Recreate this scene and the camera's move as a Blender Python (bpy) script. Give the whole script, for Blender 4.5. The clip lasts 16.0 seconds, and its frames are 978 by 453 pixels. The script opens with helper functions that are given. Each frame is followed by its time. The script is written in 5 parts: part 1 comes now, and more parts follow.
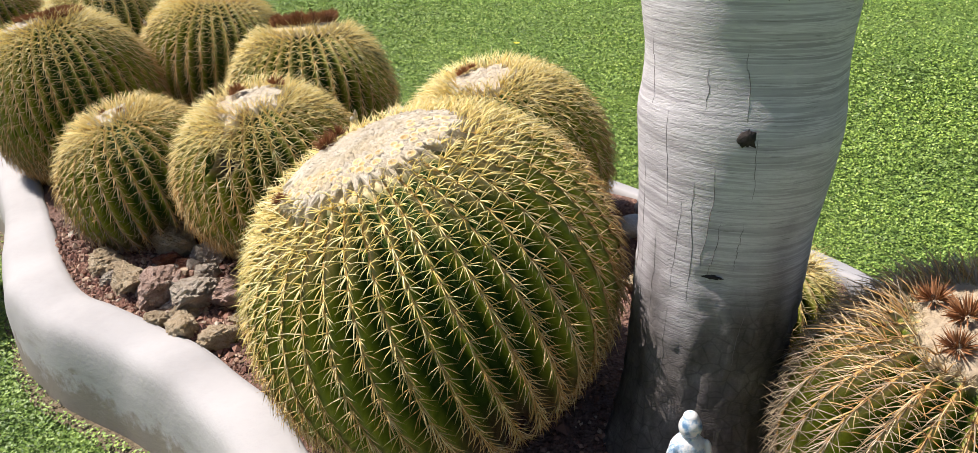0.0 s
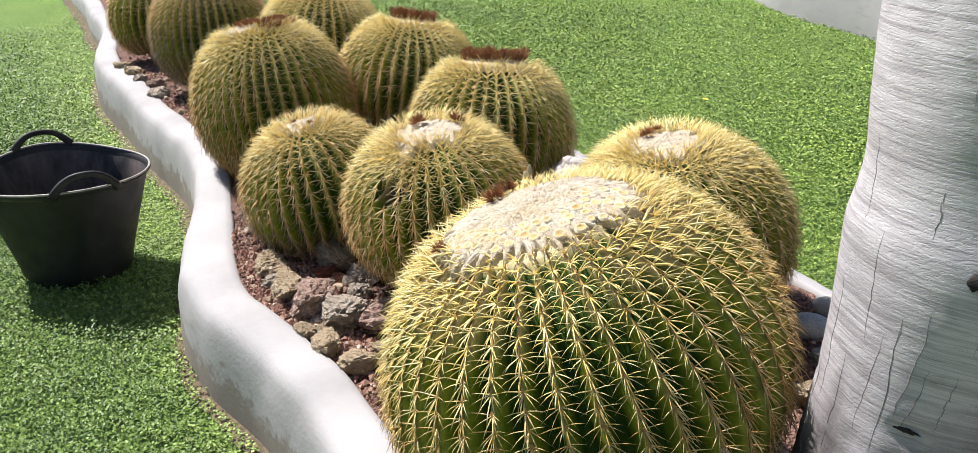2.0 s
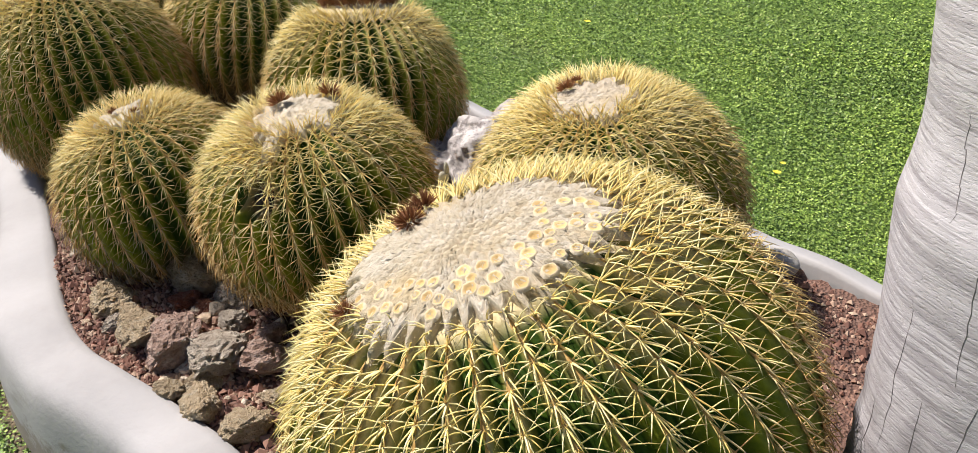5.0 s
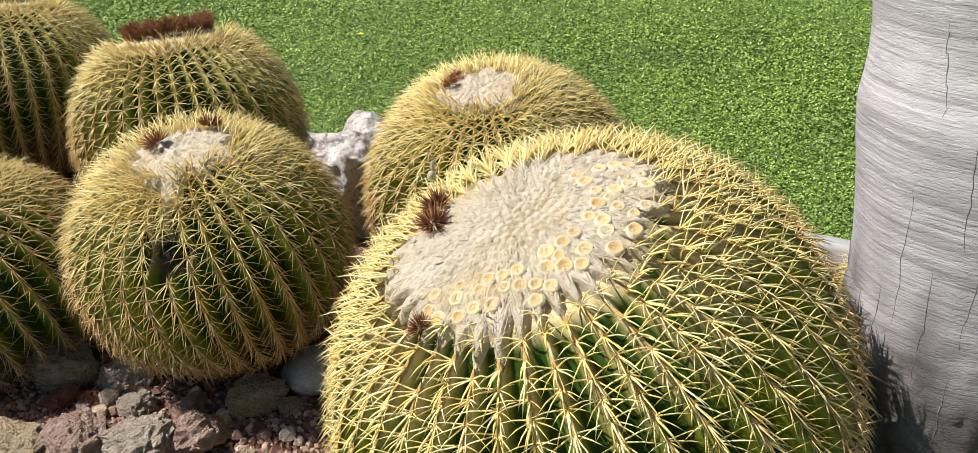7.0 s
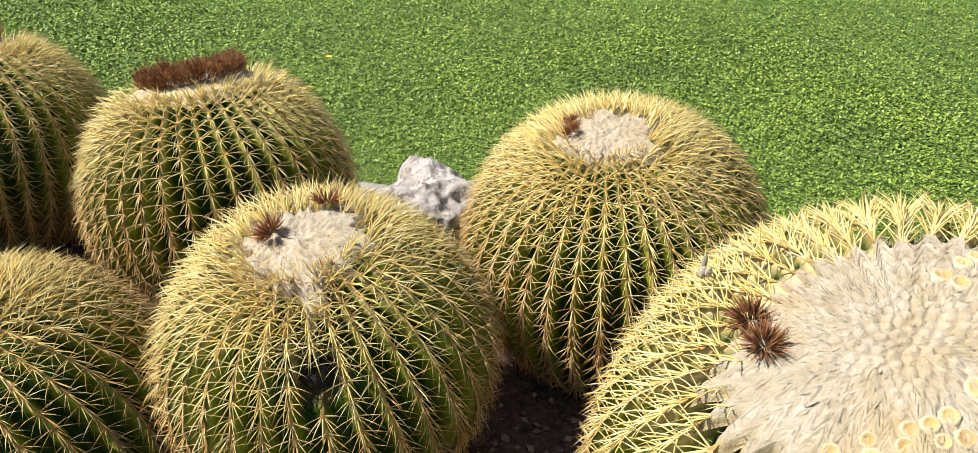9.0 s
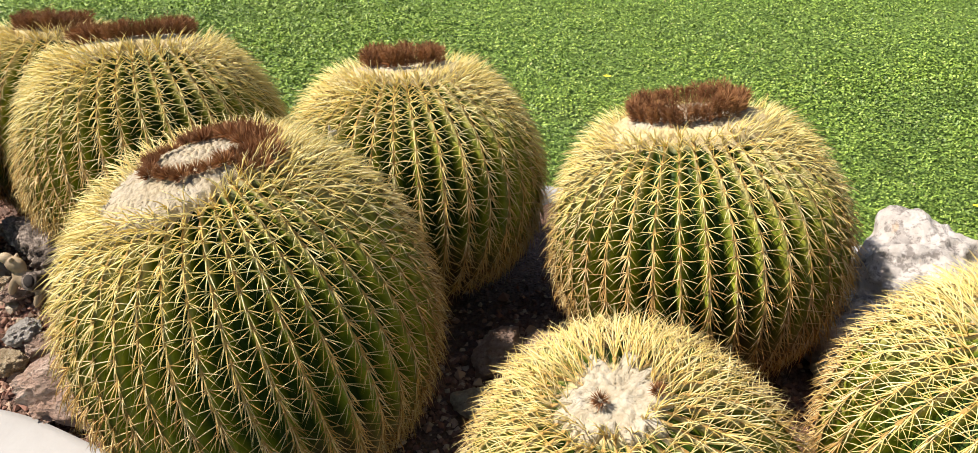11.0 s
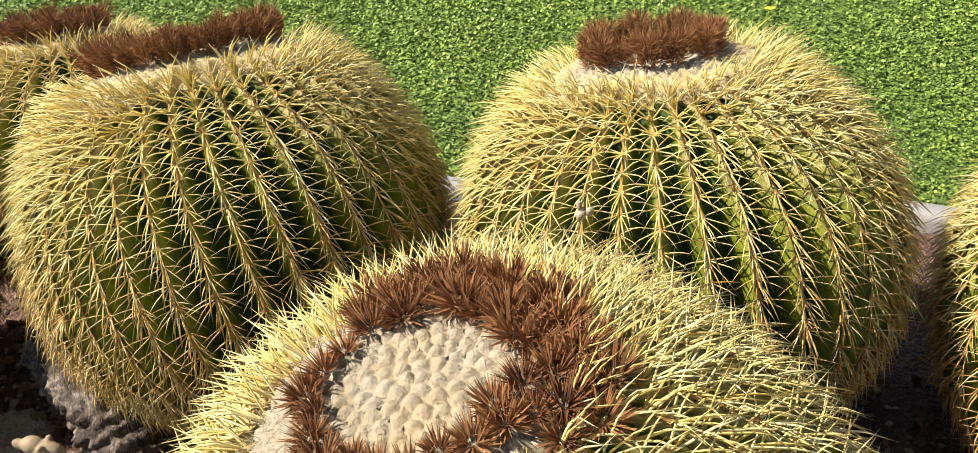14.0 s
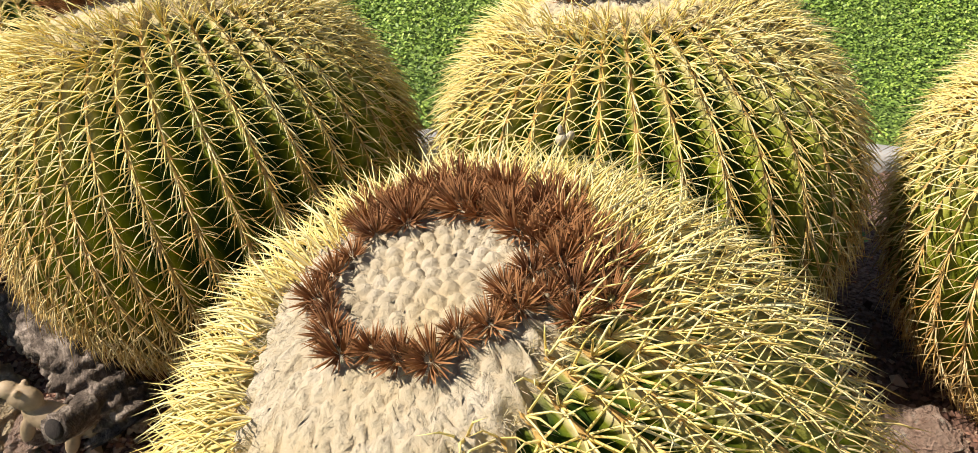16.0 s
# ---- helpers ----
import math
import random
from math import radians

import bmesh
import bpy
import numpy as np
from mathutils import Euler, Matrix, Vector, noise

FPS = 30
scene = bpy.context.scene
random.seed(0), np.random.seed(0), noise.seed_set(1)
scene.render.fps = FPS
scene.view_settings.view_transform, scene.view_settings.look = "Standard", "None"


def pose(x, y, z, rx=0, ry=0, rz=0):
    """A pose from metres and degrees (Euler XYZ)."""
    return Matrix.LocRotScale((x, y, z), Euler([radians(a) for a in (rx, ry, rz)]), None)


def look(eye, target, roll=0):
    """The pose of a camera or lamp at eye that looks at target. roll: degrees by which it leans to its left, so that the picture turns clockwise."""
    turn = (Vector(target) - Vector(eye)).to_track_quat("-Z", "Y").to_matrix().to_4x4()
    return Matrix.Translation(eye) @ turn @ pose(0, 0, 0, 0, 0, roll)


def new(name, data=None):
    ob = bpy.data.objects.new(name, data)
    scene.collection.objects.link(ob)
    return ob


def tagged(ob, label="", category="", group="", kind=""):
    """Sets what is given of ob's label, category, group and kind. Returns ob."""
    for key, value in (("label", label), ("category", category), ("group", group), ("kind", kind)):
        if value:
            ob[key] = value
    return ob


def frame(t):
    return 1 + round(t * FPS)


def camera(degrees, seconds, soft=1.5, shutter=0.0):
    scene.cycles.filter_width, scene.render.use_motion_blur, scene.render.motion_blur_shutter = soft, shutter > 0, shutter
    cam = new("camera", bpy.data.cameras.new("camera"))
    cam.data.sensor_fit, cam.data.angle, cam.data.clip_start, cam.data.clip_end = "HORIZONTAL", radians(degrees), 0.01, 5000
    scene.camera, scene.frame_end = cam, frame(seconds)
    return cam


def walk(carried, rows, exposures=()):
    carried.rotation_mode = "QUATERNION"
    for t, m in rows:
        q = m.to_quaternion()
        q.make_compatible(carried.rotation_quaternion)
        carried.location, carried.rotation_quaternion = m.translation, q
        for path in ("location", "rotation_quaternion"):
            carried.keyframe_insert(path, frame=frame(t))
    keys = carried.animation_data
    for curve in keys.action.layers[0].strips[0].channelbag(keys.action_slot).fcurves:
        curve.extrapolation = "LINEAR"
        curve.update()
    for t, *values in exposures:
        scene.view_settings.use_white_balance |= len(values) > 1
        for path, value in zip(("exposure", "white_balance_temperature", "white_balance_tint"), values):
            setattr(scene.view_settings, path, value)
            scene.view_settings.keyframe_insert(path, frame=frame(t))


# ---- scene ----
cam = camera(65.5, 16.0, soft=0.5)
PATH = [
    (0, (0.0, 0.0, 1.374), (-0.012, 1.805, 0.513), -0.9),
    (0.5, (-0.017, 0.017, 1.387), (-0.184, 1.82, 0.537), 0.4),
    (1, (-0.027, 0.061, 1.404), (-0.288, 1.847, 0.543), 2.3),
    (1.5, (-0.016, 0.084, 1.41), (-0.335, 1.893, 0.62), 3.2),
    (2, (-0.029, 0.106, 1.41), (-0.445, 1.891, 0.609), 3.6),
    (2.5, (-0.086, 0.191, 1.4), (-0.527, 1.954, 0.564), 1.3),
    (3, (-0.151, 0.316, 1.386), (-0.455, 2.081, 0.496), 1.2),
    (3.5, (-0.155, 0.357, 1.386), (-0.3, 2.106, 0.426), 2.9),
    (4, (-0.134, 0.465, 1.397), (-0.237, 2.214, 0.431), 3.0),
    (4.2, (-0.136, 0.499, 1.398), (-0.261, 2.243, 0.427), 2.5),
    (6.3, (-0.357, 0.528, 1.342), (-0.127, 2.276, 0.399), 1.0),
    (6.5, (-0.395, 0.535, 1.346), (-0.078, 2.273, 0.409), 2.0),
    (7, (-0.568, 0.574, 1.329), (0.024, 2.25, 0.412), -0.6),
    (7.5, (-0.652, 0.647, 1.34), (0.077, 2.274, 0.435), 1.2),
    (8, (-0.694, 0.771, 1.331), (0.121, 2.352, 0.416), -1.3),
    (8.2, (-0.717, 0.813, 1.34), (0.128, 2.38, 0.429), -0.3),
    (10.3, (-1.271, 1.394, 1.346), (-0.542, 3.018, 0.434), 0.6),
    (10.5, (-1.322, 1.449, 1.35), (-0.66, 3.108, 0.451), 1.5),
    (11, (-1.617, 1.593, 1.336), (-0.974, 3.267, 0.449), -0.4),
    (11.5, (-1.793, 1.757, 1.335), (-1.258, 3.473, 0.458), -1.3),
    (12, (-1.863, 1.946, 1.333), (-1.219, 3.611, 0.432), -2.9),
    (12.5, (-1.908, 2.122, 1.346), (-1.067, 3.678, 0.412), -4.1),
    (13, (-1.836, 2.248, 1.329), (-0.947, 3.741, 0.339), -3.6),
    (13.5, (-1.687, 2.366, 1.298), (-1.033, 3.95, 0.266), -4.3),
    (14, (-1.702, 2.449, 1.25), (-1.18, 4.076, 0.21), -7.2),
    (14.5, (-1.713, 2.464, 1.241), (-1.169, 4.078, 0.193), -7.3),
    (15, (-1.709, 2.456, 1.237), (-1.154, 4.065, 0.187), -7.4),
    (15.5, (-1.719, 2.461, 1.224), (-1.176, 4.049, 0.136), -6.6),
    (16, (-1.76, 2.426, 1.223), (-1.135, 3.961, 0.103), -6.0),
]
walk(cam, [(t, look(e, g, r)) for t, e, g, r in PATH],
     [(0, 0.75, 6200, 17), (1, 0.85, 6150, 18), (2, 0.87, 5980, 16), (4, 0.6, 6200, 17), (6.5, 0.57, 6150, 13), (8.2, 0.45, 6200, 12), (10.3, 0.72, 6500, 12), (12, 0.72, 6600, 12), (13, 0.68, 6600, 11), (16, 0.65, 6800, 11)])


# ---- light ----
SUN_EL, SUN_AZ = radians(55), math.atan2(0.358, -0.934)
world = bpy.data.worlds.new("sky")
scene.world = world
world.use_nodes = True
wt = world.node_tree
sky = wt.nodes.new("ShaderNodeTexSky")
sky.sky_type, sky.sun_disc = "NISHITA", False
sky.sun_elevation, sky.sun_rotation = SUN_EL, math.pi / 2 - SUN_AZ
wt.nodes["Background"].inputs[1].default_value = 0.056
wt.links.new(sky.outputs[0], wt.nodes["Background"].inputs[0])
sun = new("sun", bpy.data.lights.new("sun", "SUN"))
sun.data.energy, sun.data.angle, sun.data.color = 4.9, radians(0.55), (1.0, 0.93, 0.82)
to_sun = Vector((math.cos(SUN_EL) * math.cos(SUN_AZ), math.cos(SUN_EL) * math.sin(SUN_AZ), math.sin(SUN_EL)))
sun.matrix_world = look(to_sun * 20, (0, 0, 0))

rng = np.random.default_rng(7)


# ---- materials ----
class Nodes:
    """A node material under construction."""

    def __init__(self, name, rough=0.8, metal=0.0):
        self.mat = bpy.data.materials.new(name)
        self.mat.use_nodes = True
        self.tree = self.mat.node_tree
        self.bsdf = self.tree.nodes["Principled BSDF"]
        self.bsdf.inputs["Roughness"].default_value = rough
        self.bsdf.inputs["Metallic"].default_value = metal

    def node(self, kind, **values):
        n = self.tree.nodes.new(kind)
        for key, value in values.items():
            n.inputs[key.replace("_", " ")].default_value = value
        return n

    def link(self, a, b):
        self.tree.links.new(a, b)

    def coords(self, scale=(1, 1, 1), which="Object"):
        c, m = self.tree.nodes.new("ShaderNodeTexCoord"), self.tree.nodes.new("ShaderNodeMapping")
        m.inputs["Scale"].default_value = scale
        self.link(c.outputs[which], m.inputs["Vector"])
        return m.outputs[0]

    def noise(self, scale, detail=4.0, rough=0.6, stretch=(1, 1, 1)):
        n = self.node("ShaderNodeTexNoise", Scale=scale, Detail=detail, Roughness=rough)
        self.link(self.coords(stretch), n.inputs["Vector"])
        return n.outputs["Fac"]

    def voronoi(self, scale, feature="F1"):
        n = self.node("ShaderNodeTexVoronoi", Scale=scale)
        n.feature = feature
        self.link(self.coords(), n.inputs["Vector"])
        return n.outputs["Distance"]

    def ramp(self, fac, stops):
        n = self.tree.nodes.new("ShaderNodeValToRGB")
        while len(n.color_ramp.elements) < len(stops):
            n.color_ramp.elements.new(0.5)
        for e, (at, colour) in zip(n.color_ramp.elements, stops):
            e.position, e.color = at, (*colour, 1) if not isinstance(colour, float) else (colour, colour, colour, 1)
        self.link(fac, n.inputs[0])
        return n.outputs[0]

    def mix(self, fac, a, b, blend="MIX"):
        n = self.tree.nodes.new("ShaderNodeMix")
        n.data_type, n.blend_type = "RGBA", blend
        for value, slot in ((fac, n.inputs[0]), (a, n.inputs[6]), (b, n.inputs[7])):
            if isinstance(value, float):
                slot.default_value = value
            elif isinstance(value, tuple):
                slot.default_value = (*value, 1)
            else:
                self.link(value, slot)
        return n.outputs[2]

    def math(self, op, a, b):
        n = self.tree.nodes.new("ShaderNodeMath")
        n.operation = op
        for value, slot in ((a, n.inputs[0]), (b, n.inputs[1])):
            if isinstance(value, float):
                slot.default_value = value
            else:
                self.link(value, slot)
        return n.outputs[0]

    def attribute(self, name):
        n = self.tree.nodes.new("ShaderNodeAttribute")
        n.attribute_name = name
        return n.outputs["Fac"]

    def island(self):
        return self.tree.nodes.new("ShaderNodeNewGeometry").outputs["Random Per Island"]

    def object_random(self):
        return self.tree.nodes.new("ShaderNodeObjectInfo").outputs["Random"]

    def bump(self, height, strength, distance=0.01):
        n = self.node("ShaderNodeBump", Strength=strength, Distance=distance)
        self.link(height, n.inputs["Height"])
        self.link(n.outputs[0], self.bsdf.inputs["Normal"])

    def colour(self, socket):
        if isinstance(socket, tuple):
            self.bsdf.inputs["Base Color"].default_value = (*socket, 1)
        else:
            self.link(socket, self.bsdf.inputs["Base Color"])
        return self

    def rough(self, socket):
        self.link(socket, self.bsdf.inputs["Roughness"])


def make_skin():
    """Ribbed cactus skin: deep green, yellower on the rib crests, with felt there and at the crown, corky towards the soil."""
    m = Nodes("cactus_skin", 0.55)
    m.bsdf.inputs["Specular IOR Level"].default_value = 0.15
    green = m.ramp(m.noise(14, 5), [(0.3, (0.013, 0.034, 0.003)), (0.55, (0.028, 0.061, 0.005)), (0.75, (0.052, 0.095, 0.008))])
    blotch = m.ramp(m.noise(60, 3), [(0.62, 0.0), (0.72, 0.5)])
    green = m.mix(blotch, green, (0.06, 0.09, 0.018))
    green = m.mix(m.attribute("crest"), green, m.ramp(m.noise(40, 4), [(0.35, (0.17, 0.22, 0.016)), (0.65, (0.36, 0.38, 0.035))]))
    cork = m.ramp(m.noise(30, 5), [(0.3, (0.12, 0.08, 0.04)), (0.7, (0.24, 0.17, 0.09))])
    base = m.mix(m.attribute("cork"), green, cork)
    felt = m.ramp(m.noise(90, 4), [(0.3, (0.5, 0.38, 0.17)), (0.6, (0.72, 0.6, 0.33)), (0.8, (0.78, 0.7, 0.5))])
    m.colour(m.mix(m.attribute("felt"), base, felt))
    m.bump(m.noise(120, 4), 0.4, 0.004)
    return m.mat


def make_spine():
    """Golden spines: brown at the foot, pale yellow when young, tan and grey with age."""
    m = Nodes("golden_spines", 0.42)
    m.bsdf.inputs["Specular IOR Level"].default_value = 0.4
    young = m.ramp(m.island(), [(0.0, (0.88, 0.68, 0.2)), (0.5, (0.93, 0.79, 0.32)), (1.0, (0.95, 0.86, 0.48))])
    old = m.ramp(m.island(), [(0.0, (0.4, 0.16, 0.045)), (0.4, (0.64, 0.34, 0.11)), (1.0, (0.9, 0.68, 0.38))])
    shaft = m.mix(m.attribute("age"), young, old)
    # grey of aged spines, also used to dim a cactus standing in shade
    grey = m.ramp(m.island(), [(0.0, (0.2, 0.145, 0.09)), (0.6, (0.4, 0.31, 0.2)), (1.0, (0.56, 0.46, 0.33))])
    shaft = m.mix(m.ramp(m.attribute("age"), [(0.86, 0.0), (1.0, 1.0)]), shaft, grey)
    foot = m.math("MULTIPLY", m.ramp(m.attribute("tip"), [(0.0, 0.85), (0.16, 0.0)]), m.ramp(m.attribute("age"), [(0.05, 0.15), (0.45, 1.0)]))
    colour = m.mix(foot, shaft, (0.34, 0.11, 0.022))
    m.colour(colour)
    glow, both = m.tree.nodes.new("ShaderNodeBsdfTranslucent"), m.node("ShaderNodeMixShader", Fac=0.15)
    m.link(colour, glow.inputs["Color"])
    m.link(m.bsdf.outputs[0], both.inputs[1])
    m.link(glow.outputs[0], both.inputs[2])
    m.link(both.outputs[0], m.tree.nodes["Material Output"].inputs["Surface"])
    return m.mat


def make_wool():
    m = Nodes("crown_wool", 0.95)
    c = m.ramp(m.noise(34, 5), [(0.3, (0.41, 0.345, 0.235)), (0.5, (0.52, 0.46, 0.345)), (0.72, (0.62, 0.565, 0.465))])
    c = m.mix(m.ramp(m.noise(9, 3), [(0.52, 0.0), (0.72, 0.5)]), c, (0.58, 0.44, 0.21))
    c = m.mix(m.attribute("rim"), c, m.ramp(m.noise(60, 4), [(0.3, (0.53, 0.407, 0.176)), (0.7, (0.706, 0.6, 0.353))]))
    # gaps between tubercles darkened: shade in the crevices painted in, with some dirt
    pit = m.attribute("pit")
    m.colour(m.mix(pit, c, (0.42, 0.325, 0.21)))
    m.bump(m.noise(320, 4, 0.7), 0.8, 0.004)
    return m.mat


def simple(name, low, high, scale=20, rough=0.85, bump=0.4, depth=0.005, detail=5.0, by_object=0.0):
    m = Nodes(name, rough)
    c = m.ramp(m.noise(scale, detail), [(0.3, low), (0.7, high)])
    if by_object:
        shade = m.ramp(m.object_random(), [(0.0, 1.0 - by_object), (1.0, 1.0)])
        c = m.mix(1.0, c, shade, "MULTIPLY")
    m.colour(c)
    if bump:
        m.bump(m.noise(scale * 3, 5), bump, depth)
    return m.mat


def make_dried():
    m = Nodes("dried_petals", 0.8)
    c = m.ramp(m.object_random(), [(0.0, (0.15, 0.055, 0.018)), (0.5, (0.245, 0.1, 0.031)), (1.0, (0.32, 0.15, 0.055))])
    # dark petal feet paint shade into the tuft's core; tips are paler brown
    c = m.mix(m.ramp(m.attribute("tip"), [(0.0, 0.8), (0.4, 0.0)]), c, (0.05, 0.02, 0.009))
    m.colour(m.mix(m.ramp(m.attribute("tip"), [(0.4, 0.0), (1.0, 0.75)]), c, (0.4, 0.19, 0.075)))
    return m.mat


def make_plaster():
    m = Nodes("whitewashed_plaster", 0.88)
    c = m.ramp(m.noise(3.0, 6), [(0.3, (0.31, 0.3, 0.288)), (0.5, (0.372, 0.36, 0.348)), (0.75, (0.42, 0.408, 0.398))])
    c = m.mix(m.ramp(m.noise(26, 6, 0.7), [(0.5, 0.0), (0.75, 0.35)]), c, (0.37, 0.345, 0.33))
    streak = m.ramp(m.noise(5, 6, 0.65, (1, 1, 3)), [(0.56, 0.0), (0.72, 1.0)])
    c = m.mix(m.math("MULTIPLY", streak, m.attribute("face")), c, (0.29, 0.275, 0.245))
    low = m.ramp(m.math("ADD", m.attribute("foot"), m.math("MULTIPLY", m.noise(14, 5, 0.7), 0.5)), [(0.92, 0.0), (1.25, 0.75)])
    m.colour(m.mix(low, c, (0.2, 0.16, 0.115)))
    n = m.mix(0.5, m.noise(9, 5), m.noise(80, 6))
    m.bump(n, 0.28, 0.008)
    return m.mat


def make_bark():
    m = Nodes("smooth_grey_bark", 0.7)
    rings = m.noise(4, 5, 0.6, (1.0, 1.0, 26))
    c = m.ramp(rings, [(0.34, (0.31, 0.285, 0.292)), (0.5, (0.4, 0.372, 0.38)), (0.66, (0.48, 0.452, 0.46))])
    pale = m.ramp(m.noise(3.2, 5, 0.55, (1.0, 1.0, 34)), [(0.44, 0.0), (0.475, 0.75), (0.5, 0.1), (0.53, 0.7), (0.57, 0.0)])
    c = m.mix(pale, c, (0.66, 0.635, 0.64))
    dash = m.ramp(m.noise(8, 5, 0.65, (2.4, 2.4, 52)), [(0.3, 0.75), (0.4, 0.0)])
    c = m.mix(dash, c, (0.15, 0.13, 0.13))
    c = m.mix(m.ramp(m.noise(6, 6, 0.7, (1, 1, 1.6)), [(0.48, 0.0), (0.72, 0.32)]), c, (0.186, 0.166, 0.166))
    c = m.mix(m.ramp(m.noise(16, 7, 0.75, (1, 1, 2)), [(0.56, 0.0), (0.7, 0.4)]), c, (0.632, 0.605, 0.595))
    # rough lower bark, also darkened and raised to paint in the cactus's shadow
    low = m.attribute("low")
    rough_shaded_bark = m.ramp(m.noise(22, 6, 0.7, (1, 1, 0.6)), [(0.3, (0.033, 0.028, 0.026)), (0.55, (0.093, 0.081, 0.076)), (0.75, (0.205, 0.186, 0.177))])
    scale = m.ramp(m.voronoi(34, "DISTANCE_TO_EDGE"), [(0.0, 0.6), (0.07, 1.0)])
    m.colour(m.mix(low, c, m.mix(1.0, rough_shaded_bark, scale, "MULTIPLY")))
    fleck = m.ramp(m.noise(110, 3, 0.6, (1, 1, 3)), [(0.35, 0.0), (0.5, 1.0)])
    m.bump(m.mix(0.3, rings, fleck), 0.4, 0.004)
    return m.mat


def make_rock(name, stops, holes=0.4):
    m = Nodes(name, 0.93)
    c = m.ramp(m.noise(2.2, 6, 0.65), stops)
    c = m.mix(m.ramp(m.noise(7, 6, 0.75), [(0.58, 0.0), (0.72, 0.75)]), c, tuple(0.45 * v for v in stops[0][1]))
    c = m.mix(m.ramp(m.noise(5, 4), [(0.6, 0.0), (0.72, 0.7)]), c, (0.6, 0.56, 0.46))
    shade = m.ramp(m.object_random(), [(0.0, 0.75), (1.0, 1.0)])
    m.colour(m.mix(1.0, c, shade, "MULTIPLY"))
    m.bump(m.mix(holes, m.noise(9, 8, 0.8), m.voronoi(11)), 1.0, 0.028)
    return m.mat


def make_soil():
    m = Nodes("red_lava_soil", 0.96)
    c = m.ramp(m.noise(55, 6, 0.7), [(0.3, (0.08, 0.042, 0.03)), (0.5, (0.2, 0.105, 0.074)), (0.72, (0.36, 0.22, 0.155))])
    m.colour(m.mix(m.ramp(m.noise(5, 3), [(0.4, 0.0), (0.65, 0.6)]), c, (0.085, 0.055, 0.042)))
    m.bump(m.voronoi(130), 0.9, 0.01)
    return m.mat


def make_gravel():
    m = Nodes("lava_gravel", 0.95)
    m.colour(m.ramp(m.island(), [(0.0, (0.08, 0.042, 0.032)), (0.35, (0.21, 0.1, 0.07)), (0.7, (0.34, 0.2, 0.14)), (1.0, (0.5, 0.38, 0.27))]))
    return m.mat


def make_turf():
    m = Nodes("turf", 0.9)
    fine = m.noise(95, 6, 0.75)
    c = m.ramp(fine, [(0.36, (0.052, 0.108, 0.017)), (0.5, (0.173, 0.303, 0.044)), (0.64, (0.357, 0.536, 0.089))])
    patch = m.ramp(m.noise(1.4, 5), [(0.42, 0.0), (0.7, 0.5)])
    c = m.mix(patch, c, (0.262, 0.377, 0.072))
    m.colour(m.mix(m.ramp(m.noise(2.3, 4), [(0.6, 0.0), (0.75, 0.4)]), c, (0.168, 0.171, 0.077)))
    m.bump(fine, 1.0, 0.03)
    return m.mat


def make_leaf():
    m = Nodes("turf_leaves", 0.55)
    c = m.ramp(m.island(), [(0.0, (0.083, 0.16, 0.021)), (0.4, (0.21, 0.35, 0.049)), (0.8, (0.367, 0.526, 0.085)), (0.985, (0.402, 0.54, 0.113)), (1.0, (0.437, 0.436, 0.19))])
    patch = m.ramp(m.noise(2.2, 6, 0.65), [(0.32, (0.662, 0.681, 0.736)), (0.52, (1.0, 0.97, 0.9)), (0.7, (1.06, 1.0, 0.85))])
    clump = m.ramp(m.noise(48, 6, 0.75), [(0.36, 0.58), (0.5, 0.9), (0.64, 1.12)])
    # leaves before the bed are darker and bluer
    c = m.mix(m.math("MULTIPLY", m.attribute("front_tint"), 0.75), c, m.mix(1.0, c, (0.515, 0.589, 0.736), "MULTIPLY"))
    m.colour(m.mix(1.0, m.mix(1.0, c, patch, "MULTIPLY"), clump, "MULTIPLY"))
    return m.mat


SKIN, SPINE, WOOL, DRIED = make_skin(), make_spine(), make_wool(), make_dried()
AREOLE = simple("areole_felt", (0.32, 0.18, 0.05), (0.54, 0.36, 0.12), 200, 0.95, 0)
SCAR = Nodes("yellow_flower_scar", 0.92)
SCAR.colour(SCAR.mix(SCAR.attribute("tip"), SCAR.ramp(SCAR.object_random(), [(0.0, (0.45, 0.3, 0.11)), (1.0, (0.62, 0.46, 0.2))]), (0.6, 0.53, 0.39)))
SCAR.bump(SCAR.noise(260, 4), 0.6, 0.003)
SCAR = SCAR.mat
PLASTER, BARK, SOIL, GRAVEL, TURF, LEAF = make_plaster(), make_bark(), make_soil(), make_gravel(), make_turf(), make_leaf()
THATCH = simple("dry_thatch", (0.07, 0.055, 0.03), (0.26, 0.2, 0.12), 70, 0.95, 0.9, 0.01)
CRACK = simple("bark_crack", (0.09, 0.078, 0.075), (0.24, 0.215, 0.21), 60, 0.9, 0)
DARK = simple("knot_hole", (0.012, 0.01, 0.009), (0.04, 0.03, 0.026), 60, 0.95, 0.5)
